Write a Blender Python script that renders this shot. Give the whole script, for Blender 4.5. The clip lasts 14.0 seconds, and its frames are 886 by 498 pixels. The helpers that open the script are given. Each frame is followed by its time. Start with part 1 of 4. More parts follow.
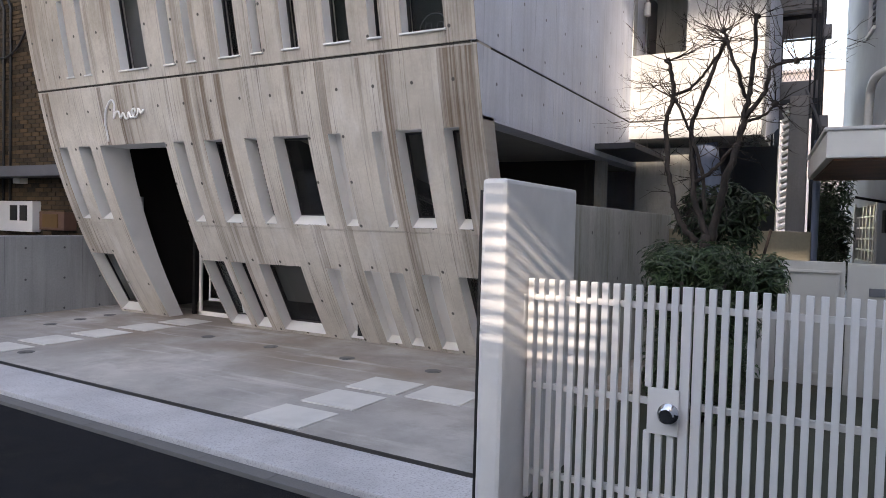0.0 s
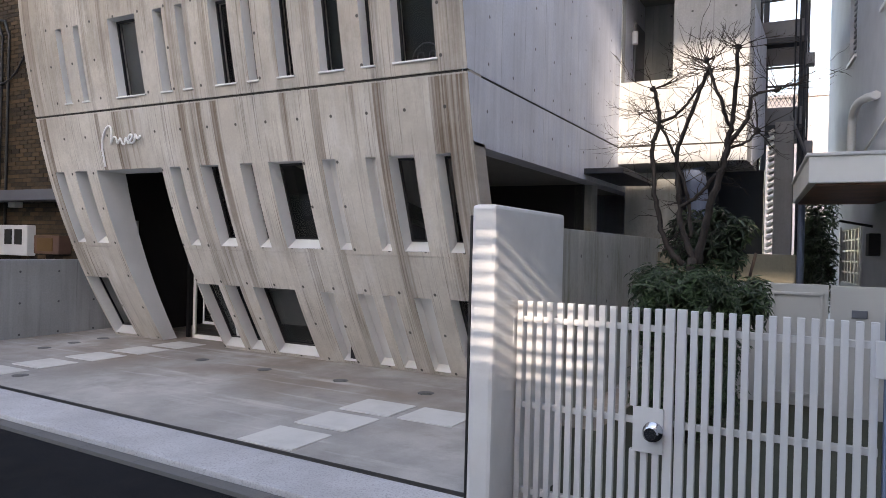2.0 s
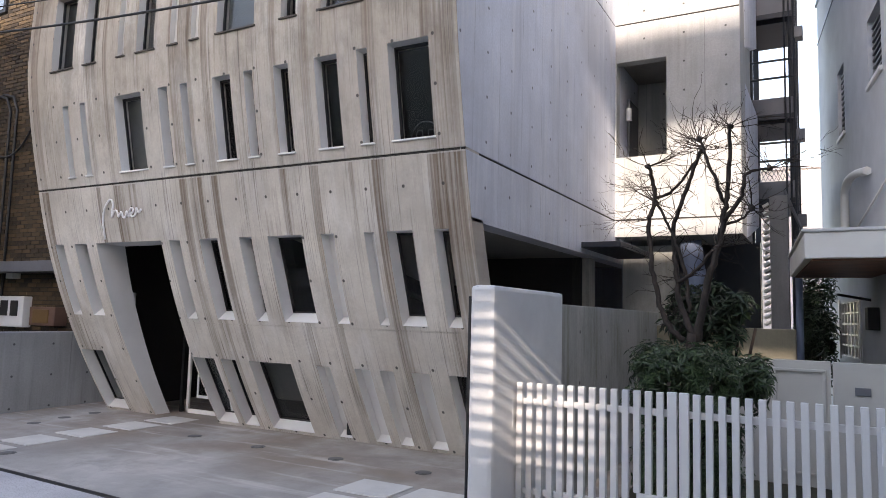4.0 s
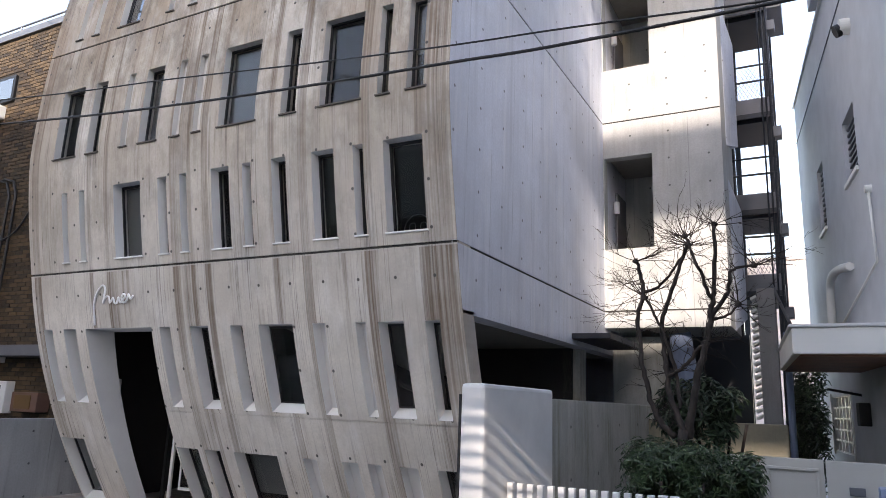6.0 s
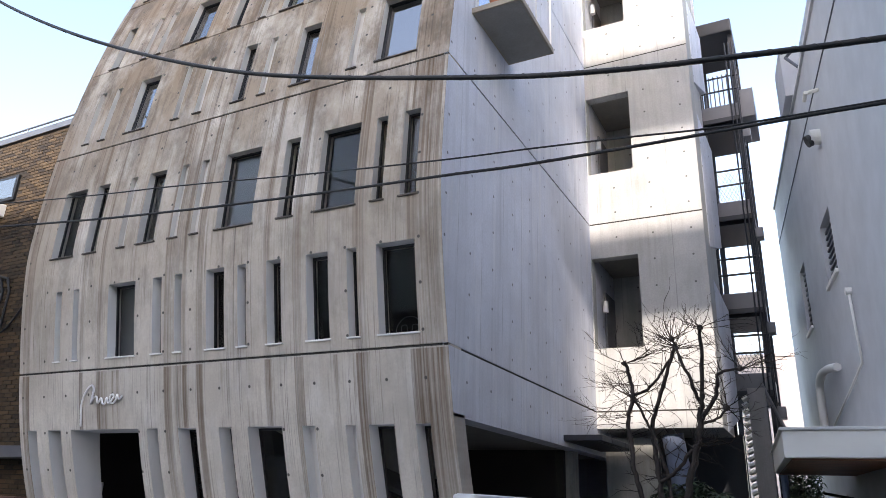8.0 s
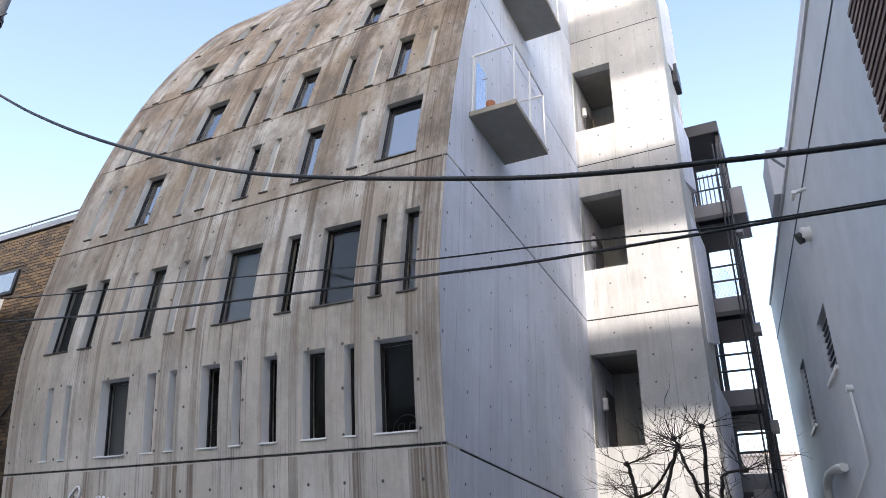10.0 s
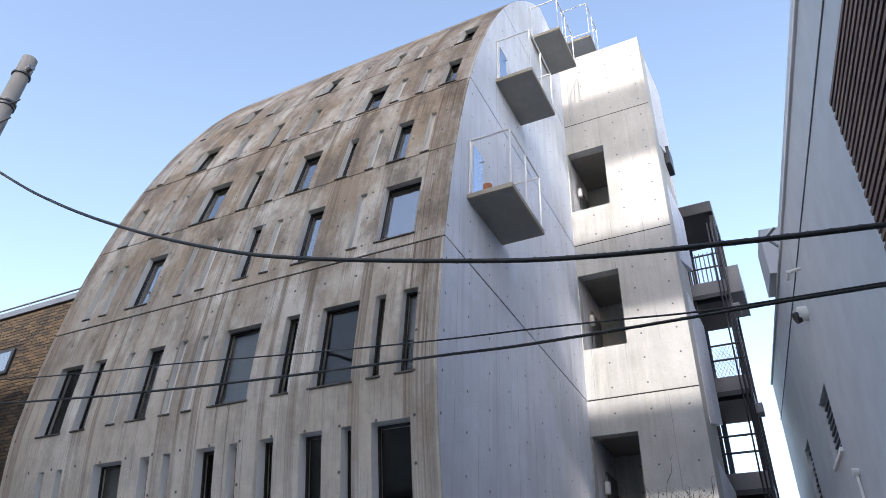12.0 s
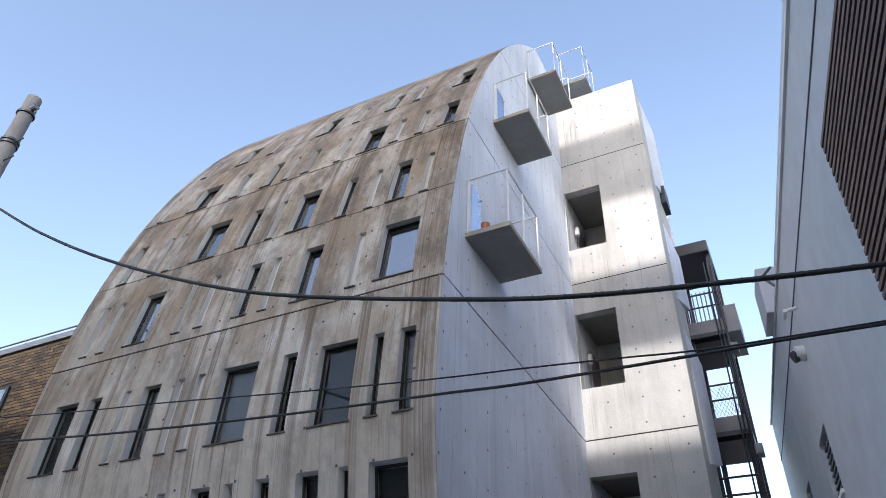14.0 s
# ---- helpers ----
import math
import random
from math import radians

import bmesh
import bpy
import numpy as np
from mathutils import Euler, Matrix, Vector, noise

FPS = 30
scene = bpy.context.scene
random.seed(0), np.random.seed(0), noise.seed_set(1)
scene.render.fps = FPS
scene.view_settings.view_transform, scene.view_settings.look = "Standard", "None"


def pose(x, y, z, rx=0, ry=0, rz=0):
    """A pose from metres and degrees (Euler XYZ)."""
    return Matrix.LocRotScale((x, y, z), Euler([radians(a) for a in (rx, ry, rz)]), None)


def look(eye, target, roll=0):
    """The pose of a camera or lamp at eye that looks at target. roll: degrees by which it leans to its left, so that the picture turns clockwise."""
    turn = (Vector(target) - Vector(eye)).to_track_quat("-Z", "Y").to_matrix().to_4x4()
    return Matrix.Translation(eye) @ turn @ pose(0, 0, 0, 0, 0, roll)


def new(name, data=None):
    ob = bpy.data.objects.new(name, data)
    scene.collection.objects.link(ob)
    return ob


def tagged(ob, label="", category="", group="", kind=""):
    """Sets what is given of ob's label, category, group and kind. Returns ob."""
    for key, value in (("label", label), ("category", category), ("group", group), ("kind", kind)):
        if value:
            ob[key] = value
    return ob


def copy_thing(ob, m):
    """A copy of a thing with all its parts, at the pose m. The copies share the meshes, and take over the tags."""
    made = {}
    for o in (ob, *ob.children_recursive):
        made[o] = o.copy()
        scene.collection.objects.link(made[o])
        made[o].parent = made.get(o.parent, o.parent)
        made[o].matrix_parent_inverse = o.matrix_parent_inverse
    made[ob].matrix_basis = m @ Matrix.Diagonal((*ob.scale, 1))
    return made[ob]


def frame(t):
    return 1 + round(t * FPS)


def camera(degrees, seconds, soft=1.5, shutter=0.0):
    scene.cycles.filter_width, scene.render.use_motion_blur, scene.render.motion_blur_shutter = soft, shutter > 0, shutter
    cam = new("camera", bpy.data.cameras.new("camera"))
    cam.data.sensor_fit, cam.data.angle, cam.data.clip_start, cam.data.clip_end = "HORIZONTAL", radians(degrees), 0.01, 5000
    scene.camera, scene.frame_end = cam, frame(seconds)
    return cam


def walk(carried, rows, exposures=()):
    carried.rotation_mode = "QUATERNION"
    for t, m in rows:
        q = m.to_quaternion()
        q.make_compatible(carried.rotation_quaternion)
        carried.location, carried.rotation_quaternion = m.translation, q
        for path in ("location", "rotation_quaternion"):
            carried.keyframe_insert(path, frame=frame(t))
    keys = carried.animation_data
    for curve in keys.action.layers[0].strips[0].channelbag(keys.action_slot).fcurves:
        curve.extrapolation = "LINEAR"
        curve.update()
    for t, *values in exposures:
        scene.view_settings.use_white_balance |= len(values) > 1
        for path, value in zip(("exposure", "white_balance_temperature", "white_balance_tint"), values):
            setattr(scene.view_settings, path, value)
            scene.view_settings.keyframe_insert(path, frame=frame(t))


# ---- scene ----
cam = camera(64.53, 14.0, soft=0.8)
# seconds, turn to the left, tilt up, lean to the left, then the eye in metres
ROWS = [
    (0.0, 29.42, -2.02, 1.49, 0.001, -0.001, 1.588),
    (0.5, 29.20, -1.86, 1.45, 0.031, -0.043, 1.585),
    (1.0, 29.04, -1.48, 1.54, 0.050, -0.071, 1.580),
    (1.5, 28.92, -0.97, 1.44, 0.063, -0.099, 1.587),
    (2.0, 28.90, -0.13, 1.43, 0.070, -0.106, 1.595),
    (2.5, 28.91, 0.97, 1.42, 0.065, -0.096, 1.611),
    (3.0, 28.91, 2.32, 1.38, 0.066, -0.101, 1.626),
    (5.5, 28.59, 10.59, 2.04, 0.082, -0.143, 1.711),
    (6.0, 28.37, 12.35, 2.17, 0.105, -0.188, 1.721),
    (6.5, 28.18, 14.23, 2.24, 0.131, -0.240, 1.736),
    (7.0, 28.07, 16.11, 2.21, 0.156, -0.278, 1.752),
    (7.5, 27.98, 18.04, 2.23, 0.170, -0.313, 1.764),
    (8.0, 27.93, 19.97, 2.23, 0.183, -0.342, 1.772),
    (8.5, 27.97, 21.99, 2.27, 0.193, -0.357, 1.776),
    (9.0, 27.98, 23.82, 2.31, 0.193, -0.372, 1.782),
    (11.5, 28.08, 32.62, 2.38, 0.219, -0.452, 1.782),
    (12.0, 28.15, 33.84, 2.41, 0.238, -0.471, 1.783),
    (12.5, 28.07, 34.94, 2.40, 0.228, -0.481, 1.775),
    (13.0, 28.10, 35.81, 2.44, 0.243, -0.498, 1.762),
    (13.5, 28.05, 36.42, 2.51, 0.247, -0.518, 1.763),
    (14.0, 28.05, 36.95, 2.52, 0.251, -0.519, 1.754),
]


def aim(turn, tilt, lean, x, y, z):
    a, b = radians(turn), radians(tilt)
    eye = Vector((x, y, z))
    return look(eye, eye + Vector((-math.sin(a) * math.cos(b), math.cos(a) * math.cos(b), math.sin(b))), lean)


walk(cam, [(row[0], aim(*row[1:])) for row in ROWS],
     exposures=[(0.0, 2.5, 8800, 21), (3.0, 2.48, 8650, 21), (6.0, 2.33, 8200, 20), (9.0, 2.12, 7800, 18), (14.0, 1.72, 7350, 16)])

# ---- light ----
SUN_UP = 22.0
world = bpy.data.worlds.new("sky")
scene.world = world
world.use_nodes = True
wn = world.node_tree.nodes
sky = wn.new("ShaderNodeTexSky")
sky.sky_type = "NISHITA"
sky.sun_disc = False
sky.sun_elevation = radians(SUN_UP)
sky.sun_rotation = radians(180 - 11.5)
sky.air_density, sky.dust_density, sky.ozone_density = 1.0, 1.0, 1.8
world.node_tree.links.new(sky.outputs[0], wn["Background"].inputs[0])
wn["Background"].inputs[1].default_value = 0.15
sun = new("sun", bpy.data.lights.new("sun", "SUN"))
sun.data.energy, sun.data.angle, sun.data.color = 1.4, radians(0.45), (0.95, 0.97, 1.0)
SIDEWAYS = radians(11.5)
sun.matrix_world = look((math.sin(SIDEWAYS) * 60, -math.cos(SIDEWAYS) * 60, math.tan(radians(SUN_UP)) * 60), (0, 0, 0))


# ---- materials ----
class Nodes:
    """A short way to write node trees."""

    def __init__(self, name):
        self.mat = bpy.data.materials.new(name)
        self.mat.use_nodes = True
        self.n, self.l = self.mat.node_tree.nodes, self.mat.node_tree.links
        self.bsdf = self.n["Principled BSDF"]

    def link(self, a, b):
        self.l.new(a, b)

    def put(self, socket, value):
        if isinstance(value, bpy.types.NodeSocket):
            self.l.new(value, socket)
        else:
            socket.default_value = value

    def coords(self, scale=(1, 1, 1), kind="Object"):
        c, m = self.n.new("ShaderNodeTexCoord"), self.n.new("ShaderNodeMapping")
        m.inputs["Scale"].default_value = scale
        self.l.new(c.outputs[kind], m.inputs[0])
        return m.outputs[0]

    def noise(self, scale, stretch=(1, 1, 1), detail=5, rough=0.6):
        t = self.n.new("ShaderNodeTexNoise")
        t.inputs["Scale"].default_value, t.inputs["Detail"].default_value, t.inputs["Roughness"].default_value = scale, detail, rough
        self.l.new(self.coords(stretch), t.inputs["Vector"])
        return t.outputs[0]

    def ramp(self, value, lo, hi, a=0.0, b=1.0, smooth=False):
        m = self.n.new("ShaderNodeMapRange")
        m.interpolation_type = "SMOOTHSTEP" if smooth else "LINEAR"
        self.put(m.inputs[0], value)
        for i, v in enumerate((lo, hi, a, b)):
            m.inputs[1 + i].default_value = v
        return m.outputs[0]

    def math(self, op, a, b=0.0, c=0.0):
        m = self.n.new("ShaderNodeMath")
        m.operation = op
        for s, v in zip(m.inputs, (a, b, c)):
            self.put(s, v)
        return m.outputs[0]

    def mix(self, fac, a, b, mode="MIX"):
        m = self.n.new("ShaderNodeMix")
        m.data_type, m.blend_type = "RGBA", mode
        self.put(m.inputs[0], fac)
        for s, v in ((m.inputs[6], a), (m.inputs[7], b)):
            self.put(s, (*v, 1) if isinstance(v, tuple) and len(v) == 3 else v)
        return m.outputs[2]

    def axis(self, i):
        s = self.n.new("ShaderNodeSeparateXYZ")
        self.l.new(self.coords(), s.inputs[0])
        return s.outputs[i]

    def done(self, color, rough=0.7, metal=0.0, bump=None, strength=0.3, dist=0.01):
        self.put(self.bsdf.inputs["Base Color"], (*color, 1) if isinstance(color, tuple) and len(color) == 3 else color)
        self.put(self.bsdf.inputs["Roughness"], rough)
        self.bsdf.inputs["Metallic"].default_value = metal
        if bump is not None:
            b = self.n.new("ShaderNodeBump")
            b.inputs["Strength"].default_value, b.inputs["Distance"].default_value = strength, dist
            self.l.new(bump, b.inputs["Height"])
            self.l.new(b.outputs[0], self.bsdf.inputs["Normal"])
        return self.mat


def plain(name, color, rough=0.5, metal=0.0, grain=0.12, scale=12.0, strength=0.15):
    """Paint, metal or plastic with slight blotches and a fine relief."""
    m = Nodes(name)
    big, fine = m.noise(scale * 0.15), m.noise(scale * 8, detail=3)
    dark = tuple(c * (1 - grain) for c in color)
    light = tuple(min(1, c * (1 + grain * 0.6)) for c in color)
    return m.done(m.mix(m.ramp(big, 0.3, 0.7), dark, light), m.ramp(fine, 0.3, 0.7, rough * 0.85, min(1, rough * 1.15)), metal, fine, strength, 0.003)


RIBBED = [(-3.17, 0.36), (-3.97, 0.13), (-4.8, 0.11), (-5.24, 0.07), (-6.29, 0.09), (-6.55, 0.05), (-6.83, 0.12), (-8.09, 0.06), (-8.44, 0.06), (-9.6, 0.14)]


def concrete(name, color, across=0, ties=True, board=0.56, stains=0.0, weather=0.0, algae=0.0, brown=(0.105, 0.056, 0.024), streak=1.0):
    """Fair-faced concrete: clouds, pores, tie holes, panel seams, rain streaks below the joints."""
    m = Nodes(name)
    u, z = m.axis(across), m.axis(2)
    cloud, grain = m.noise(0.8, detail=6), m.noise(38, detail=4)
    col = m.mix(m.ramp(cloud, 0.3, 0.72), tuple(c * (0.7 if weather else 0.74) for c in color), tuple(c * 1.12 for c in color))
    col = m.mix(m.ramp(grain, 0.35, 0.7, 0.0, 0.34), col, tuple(c * 0.6 for c in color))
    drip = m.noise(1.0, (9, 9, 0.35), detail=7, rough=0.65)
    col = m.mix(m.ramp(drip, 0.5, 0.76, 0.0, 0.35 * streak), col, tuple(c * 0.62 for c in color))
    pale = m.noise(1.0, (5, 5, 0.5), detail=5)
    col = m.mix(m.ramp(pale, 0.52, 0.76, 0.0, 0.3 * streak), col, tuple(min(0.8, c * 1.35) for c in color))
    ribs = None
    if weather:
        age = m.math("MULTIPLY", m.ramp(m.noise(1.0, (0.9, 0, 0.55), detail=9, rough=0.68), 0.30, 0.54), m.ramp(z, 2.6, 7.6, 0.14, 0.98))
        col = m.mix(m.math("MULTIPLY", age, weather), col, (0.25, 0.175, 0.11))
        soot = m.math("MULTIPLY", m.ramp(m.noise(1.0, (2.2, 0, 1.1), detail=9, rough=0.72), 0.47, 0.6), m.ramp(z, 3.0, 8.0, 0.15, 0.68))
        col = m.mix(soot, col, (0.085, 0.064, 0.046))
    if stains:
        phase = m.math("FRACT", m.math("DIVIDE", m.math("SUBTRACT", z, 3.24 - 3.29 * 2), 3.29))
        fall = m.ramp(phase, 0.1, 1.0, 0.05, 1.0)
        thin = m.ramp(m.noise(1.0, (34, 0, 0.22), detail=5), 0.38, 0.62, 0.35, 1.0)
        column = m.ramp(m.noise(1.0, (3.4, 0, 0.16), detail=6, rough=0.7), 0.54, 0.64)
        hit = m.math("MULTIPLY", m.math("MULTIPLY", column, thin), m.math("MULTIPLY", fall, stains * 0.8))
        col = m.mix(hit, col, brown)
        fine = m.math("MULTIPLY", m.ramp(m.noise(1.0, (52, 0, 0.5), detail=4), 0.53, 0.66), m.ramp(m.noise(1.0, (2.2, 0, 0.9), detail=4), 0.42, 0.62, 0.0, 0.8))
        col = m.mix(fine, col, (0.06, 0.045, 0.035))
        # ribbed strips between the smooth panels
        for at, wide in RIBBED:
            near = m.ramp(m.math("ABSOLUTE", m.math("SUBTRACT", u, at)), wide * 0.5, wide * 0.5 + 0.012, 1.0, 0.0)
            ribs = near if ribs is None else m.math("MAXIMUM", ribs, near)
        keep = m.ramp(m.noise(1.0, (0.0, 0, 0.9), detail=4), 0.35, 0.6, 0.6, 1.0)
        col = m.mix(m.math("MULTIPLY", m.math("MULTIPLY", ribs, thin), m.math("MULTIPLY", m.ramp(phase, 0.0, 1.0, 0.3, 1.0), keep)), col, brown)
    if algae:
        moss = m.math("MULTIPLY", m.ramp(m.noise(1.0, (1.2, 1.2, 0.5), detail=8, rough=0.7), 0.45, 0.66), m.ramp(m.noise(1.0, (14, 14, 0.6), detail=4), 0.35, 0.65, 0.3, 1.0))
        col = m.mix(m.math("MULTIPLY", moss, algae), col, (0.11, 0.105, 0.035))
    height = grain
    if ties:
        fu = m.math("ABSOLUTE", m.math("SUBTRACT", m.math("FRACT", m.math("DIVIDE", u, board)), 0.5))
        fz = m.math("ABSOLUTE", m.math("SUBTRACT", m.math("FRACT", m.math("DIVIDE", m.math("ADD", z, 0.1), 0.47)), 0.5))
        du = m.math("MULTIPLY", m.math("SUBTRACT", 0.5, fu), board)
        r = m.math("SQRT", m.math("ADD", m.math("POWER", du, 2.0), m.math("POWER", m.math("MULTIPLY", fz, 0.47), 2.0)))
        hole = m.ramp(r, 0.013, 0.021, 1.0, 0.0)
        seam = m.ramp(m.math("MULTIPLY", fu, board), 0.003, 0.009, 1.0, 0.0)
        seam = m.math("MULTIPLY", seam, m.ramp(m.noise(1.3), 0.42, 0.6, 0.0, 0.6))
        col = m.mix(m.math("MULTIPLY", hole, 0.95 if weather else 0.8), col, tuple(c * 0.09 for c in color))
        col = m.mix(seam, col, tuple(c * 0.4 for c in color))
        height = m.math("SUBTRACT", m.math("MULTIPLY", grain, 0.4), m.math("ADD", hole, seam))
        if ribs is not None:
            wave = m.math("SINE", m.math("MULTIPLY", u, 190.0))
            height = m.math("ADD", height, m.math("MULTIPLY", m.math("MULTIPLY", wave, ribs), 0.8))
    return m.done(col, m.ramp(cloud, 0.3, 0.7, 0.62, 0.85), 0.0, height, 0.35, 0.006)


def pane_glass(name, ior, tint=(0.86, 0.93, 0.92)):
    m = Nodes(name)
    m.bsdf.inputs["Transmission Weight"].default_value = 1.0
    m.bsdf.inputs["IOR"].default_value = ior
    return m.done(tint, 0.02)


def asphalt():
    m = Nodes("asphalt")
    wet, grit = m.noise(0.5, detail=6), m.noise(160, detail=3)
    col = m.mix(m.ramp(wet, 0.4, 0.6), (0.005, 0.0055, 0.007), (0.014, 0.0145, 0.017))
    col = m.mix(m.ramp(grit, 0.55, 0.75, 0.0, 0.5), col, (0.035, 0.035, 0.037))
    m.bsdf.inputs["Specular IOR Level"].default_value = 0.12
    return m.done(col, m.ramp(wet, 0.42, 0.58, 0.55, 0.9), 0.0, grit, 0.5, 0.006)


def slab_mat(name, color, wear=0.3, speck=0.35, rust=None, grain=120):
    m = Nodes(name)
    big, mid, grit = m.noise(0.7, detail=7), m.noise(3.5, detail=6), m.noise(grain, detail=3)
    col = m.mix(m.ramp(big, 0.35, 0.68), tuple(c * (1 - wear) for c in color), tuple(c * (1 + wear * 0.6) for c in color))
    col = m.mix(m.ramp(mid, 0.45, 0.7, 0.0, 0.35), col, tuple(c * 0.66 for c in color))
    if rust:
        col = m.mix(m.math("MULTIPLY", m.ramp(m.axis(1), 4.4, 5.9, 0.0, 0.8), m.ramp(m.noise(1.1, detail=8), 0.35, 0.62)), col, rust)
        streak = m.ramp(m.noise(1.0, (0.5, 5, 1), detail=6), 0.56, 0.7, 0.0, 0.55)
        col = m.mix(streak, col, tuple(c * 1.5 for c in color))
        col = m.mix(m.ramp(m.noise(2.2, detail=9, rough=0.75), 0.5, 0.7, 0.0, 0.6), col, tuple(c * 0.55 for c in color))
    col = m.mix(m.ramp(grit, 0.5, 0.75, 0.0, speck), col, tuple(c * 0.45 for c in color))
    return m.done(col, m.ramp(big, 0.3, 0.7, 0.6, 0.85), 0.0, grit, 0.4, 0.004)


def leafy(name, dark, light, rough=0.35):
    m = Nodes(name)
    g = m.n.new("ShaderNodeNewGeometry")
    col = m.mix(g.outputs["Random Per Island"], dark, light)
    m.bsdf.inputs["Subsurface Weight"].default_value = 0.0
    return m.done(m.mix(m.ramp(m.noise(9), 0.3, 0.7, 0.0, 0.5), col, dark), rough)


def bark():
    m = Nodes("bark")
    n = m.noise(14, (1, 1, 0.3), detail=7)
    return m.done(m.mix(m.ramp(n, 0.35, 0.65), (0.016, 0.012, 0.01), (0.055, 0.04, 0.033)), 0.85, 0.0, n, 0.7, 0.015)


def brick_mat():
    m = Nodes("brown_brick")
    o = m.n.new("ShaderNodeNewGeometry")
    r = o.outputs["Random Per Island"]
    col = m.mix(r, (0.018, 0.011, 0.006), (0.1, 0.064, 0.03))
    n = m.noise(30, detail=5)
    return m.done(m.mix(m.ramp(n, 0.4, 0.7, 0.0, 0.5), col, (0.075, 0.05, 0.03)), 0.75, 0.0, n, 0.4, 0.004)


FACADE = concrete("stained_concrete", (0.70, 0.66, 0.595), 0, True, 0.46, 1.0, 0.95, streak=1.3)
# SIDE is tinted blue and lightened: skylit shade put into the concrete colour.
SIDE = concrete("sky_tinted_concrete", (0.70, 0.735, 0.81), 1, True, 0.62, streak=1.7)
TOWER = concrete("pale_concrete", (0.50, 0.507, 0.495), 0, True, 0.62, algae=0.3, streak=1.3)
ROUGH = concrete("garden_concrete", (0.48, 0.48, 0.45), 1, True, 0.9, 0.0, 0.0, 0.8, streak=1.5)
LOW = concrete("boundary_concrete", (0.27, 0.272, 0.275), 1, True, 0.6, streak=1.7)
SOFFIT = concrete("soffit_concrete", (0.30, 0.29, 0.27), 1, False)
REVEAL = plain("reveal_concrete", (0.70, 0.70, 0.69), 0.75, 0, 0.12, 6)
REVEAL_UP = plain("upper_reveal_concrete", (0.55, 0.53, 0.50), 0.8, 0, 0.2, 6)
SILL = plain("pale_sill", (0.72, 0.72, 0.70), 0.5, 0, 0.1, 8)
FRAME = plain("dark_aluminium", (0.035, 0.037, 0.04), 0.4, 0.6)
STEEL_GREY = plain("grey_steel", (0.16, 0.17, 0.19), 0.45, 0.5)
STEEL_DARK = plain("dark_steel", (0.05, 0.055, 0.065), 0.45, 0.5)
CHROME = plain("chrome", (0.62, 0.62, 0.63), 0.16, 1.0, 0.03)
SIGN_WHITE = plain("bright_white_enamel", (0.88, 0.88, 0.88), 0.3, 0, 0.03, 10)
WHITE = plain("white_paint", (0.68, 0.68, 0.675), 0.4, 0, 0.06, 10)
STUCCO = plain("white_stucco", (0.66, 0.66, 0.65), 0.8, 0, 0.08, 30, 0.6)
HOUSE = plain("grey_stucco", (0.56, 0.575, 0.60), 0.85, 0, 0.08, 20, 0.4)
CREAM = plain("cream_paint", (0.80, 0.785, 0.74), 0.5, 0, 0.07, 8)
WOOD = plain("brown_wood", (0.26, 0.115, 0.06), 0.5, 0, 0.35, 20)
SLAT = plain("brown_louvre", (0.135, 0.075, 0.058), 0.55, 0, 0.25, 20)
BLACK = plain("black_rubber", (0.016, 0.016, 0.017), 0.55)
CURTAIN = plain("grey_blind", (0.13, 0.135, 0.135), 0.8)
# Room shade is put into this colour: near black for all interiors.
INSIDE_SHADE = plain("interior_shade", (0.022, 0.022, 0.023), 0.8)
BLUE = plain("blue_grey_paint", (0.17, 0.22, 0.32), 0.5)
GLASS = pane_glass("window_glass", 1.45)
GLASS_SKY = pane_glass("mirroring_window_glass", 3.8)
MIRROR = plain("reflecting_dark_glass", (0.55, 0.6, 0.68), 0.05, 1.0, 0.02)
LEDGE = plain("dull_grey_metal", (0.11, 0.115, 0.13), 0.6)
SEAL = plain("dark_joint_sealant", (0.035, 0.032, 0.028), 0.8)
# CREAM copied darker for the garden screen, its shade put into the colour
SCREEN = plain("shaded_cream_paint", (0.50, 0.49, 0.455), 0.55, 0, 0.1, 8)
RUSTY = plain("stained_sill_metal", (0.085, 0.07, 0.058), 0.7, 0, 0.25, 8)
EDGE = concrete("stained_slab_edge", (0.36, 0.32, 0.26), 1, False, weather=0.0)
ASPHALT = asphalt()
PLAZA = slab_mat("trowelled_concrete", (0.43, 0.41, 0.385), 0.4, 0.35, (0.24, 0.175, 0.125))
STRIP = slab_mat("exposed_aggregate", (0.53, 0.525, 0.535), 0.3, 0.85, None, 70)
TILE = slab_mat("pale_paver", (0.62, 0.605, 0.57), 0.1, 0.15)
MAST = slab_mat("mast_concrete", (0.13, 0.13, 0.13), 0.25)
KERB = slab_mat("kerb_stone", (0.15, 0.148, 0.145), 0.3)
SOIL = slab_mat("garden_soil", (0.05, 0.055, 0.035), 0.4)
BARK = bark()
LEAF = leafy("dark_green_leaf", (0.022, 0.045, 0.02), (0.09, 0.15, 0.065))
LEAF_FAR = leafy("deep_green_leaf", (0.013, 0.028, 0.014), (0.055, 0.095, 0.045), 0.45)
BRICK = brick_mat()
MORTAR = plain("dark_mortar", (0.03, 0.024, 0.018), 0.9)
PINK = plain("pale_render", (0.62, 0.56, 0.54), 0.9)
OPPOSITE = plain("pale_render_wall", (0.5, 0.49, 0.47), 0.9)


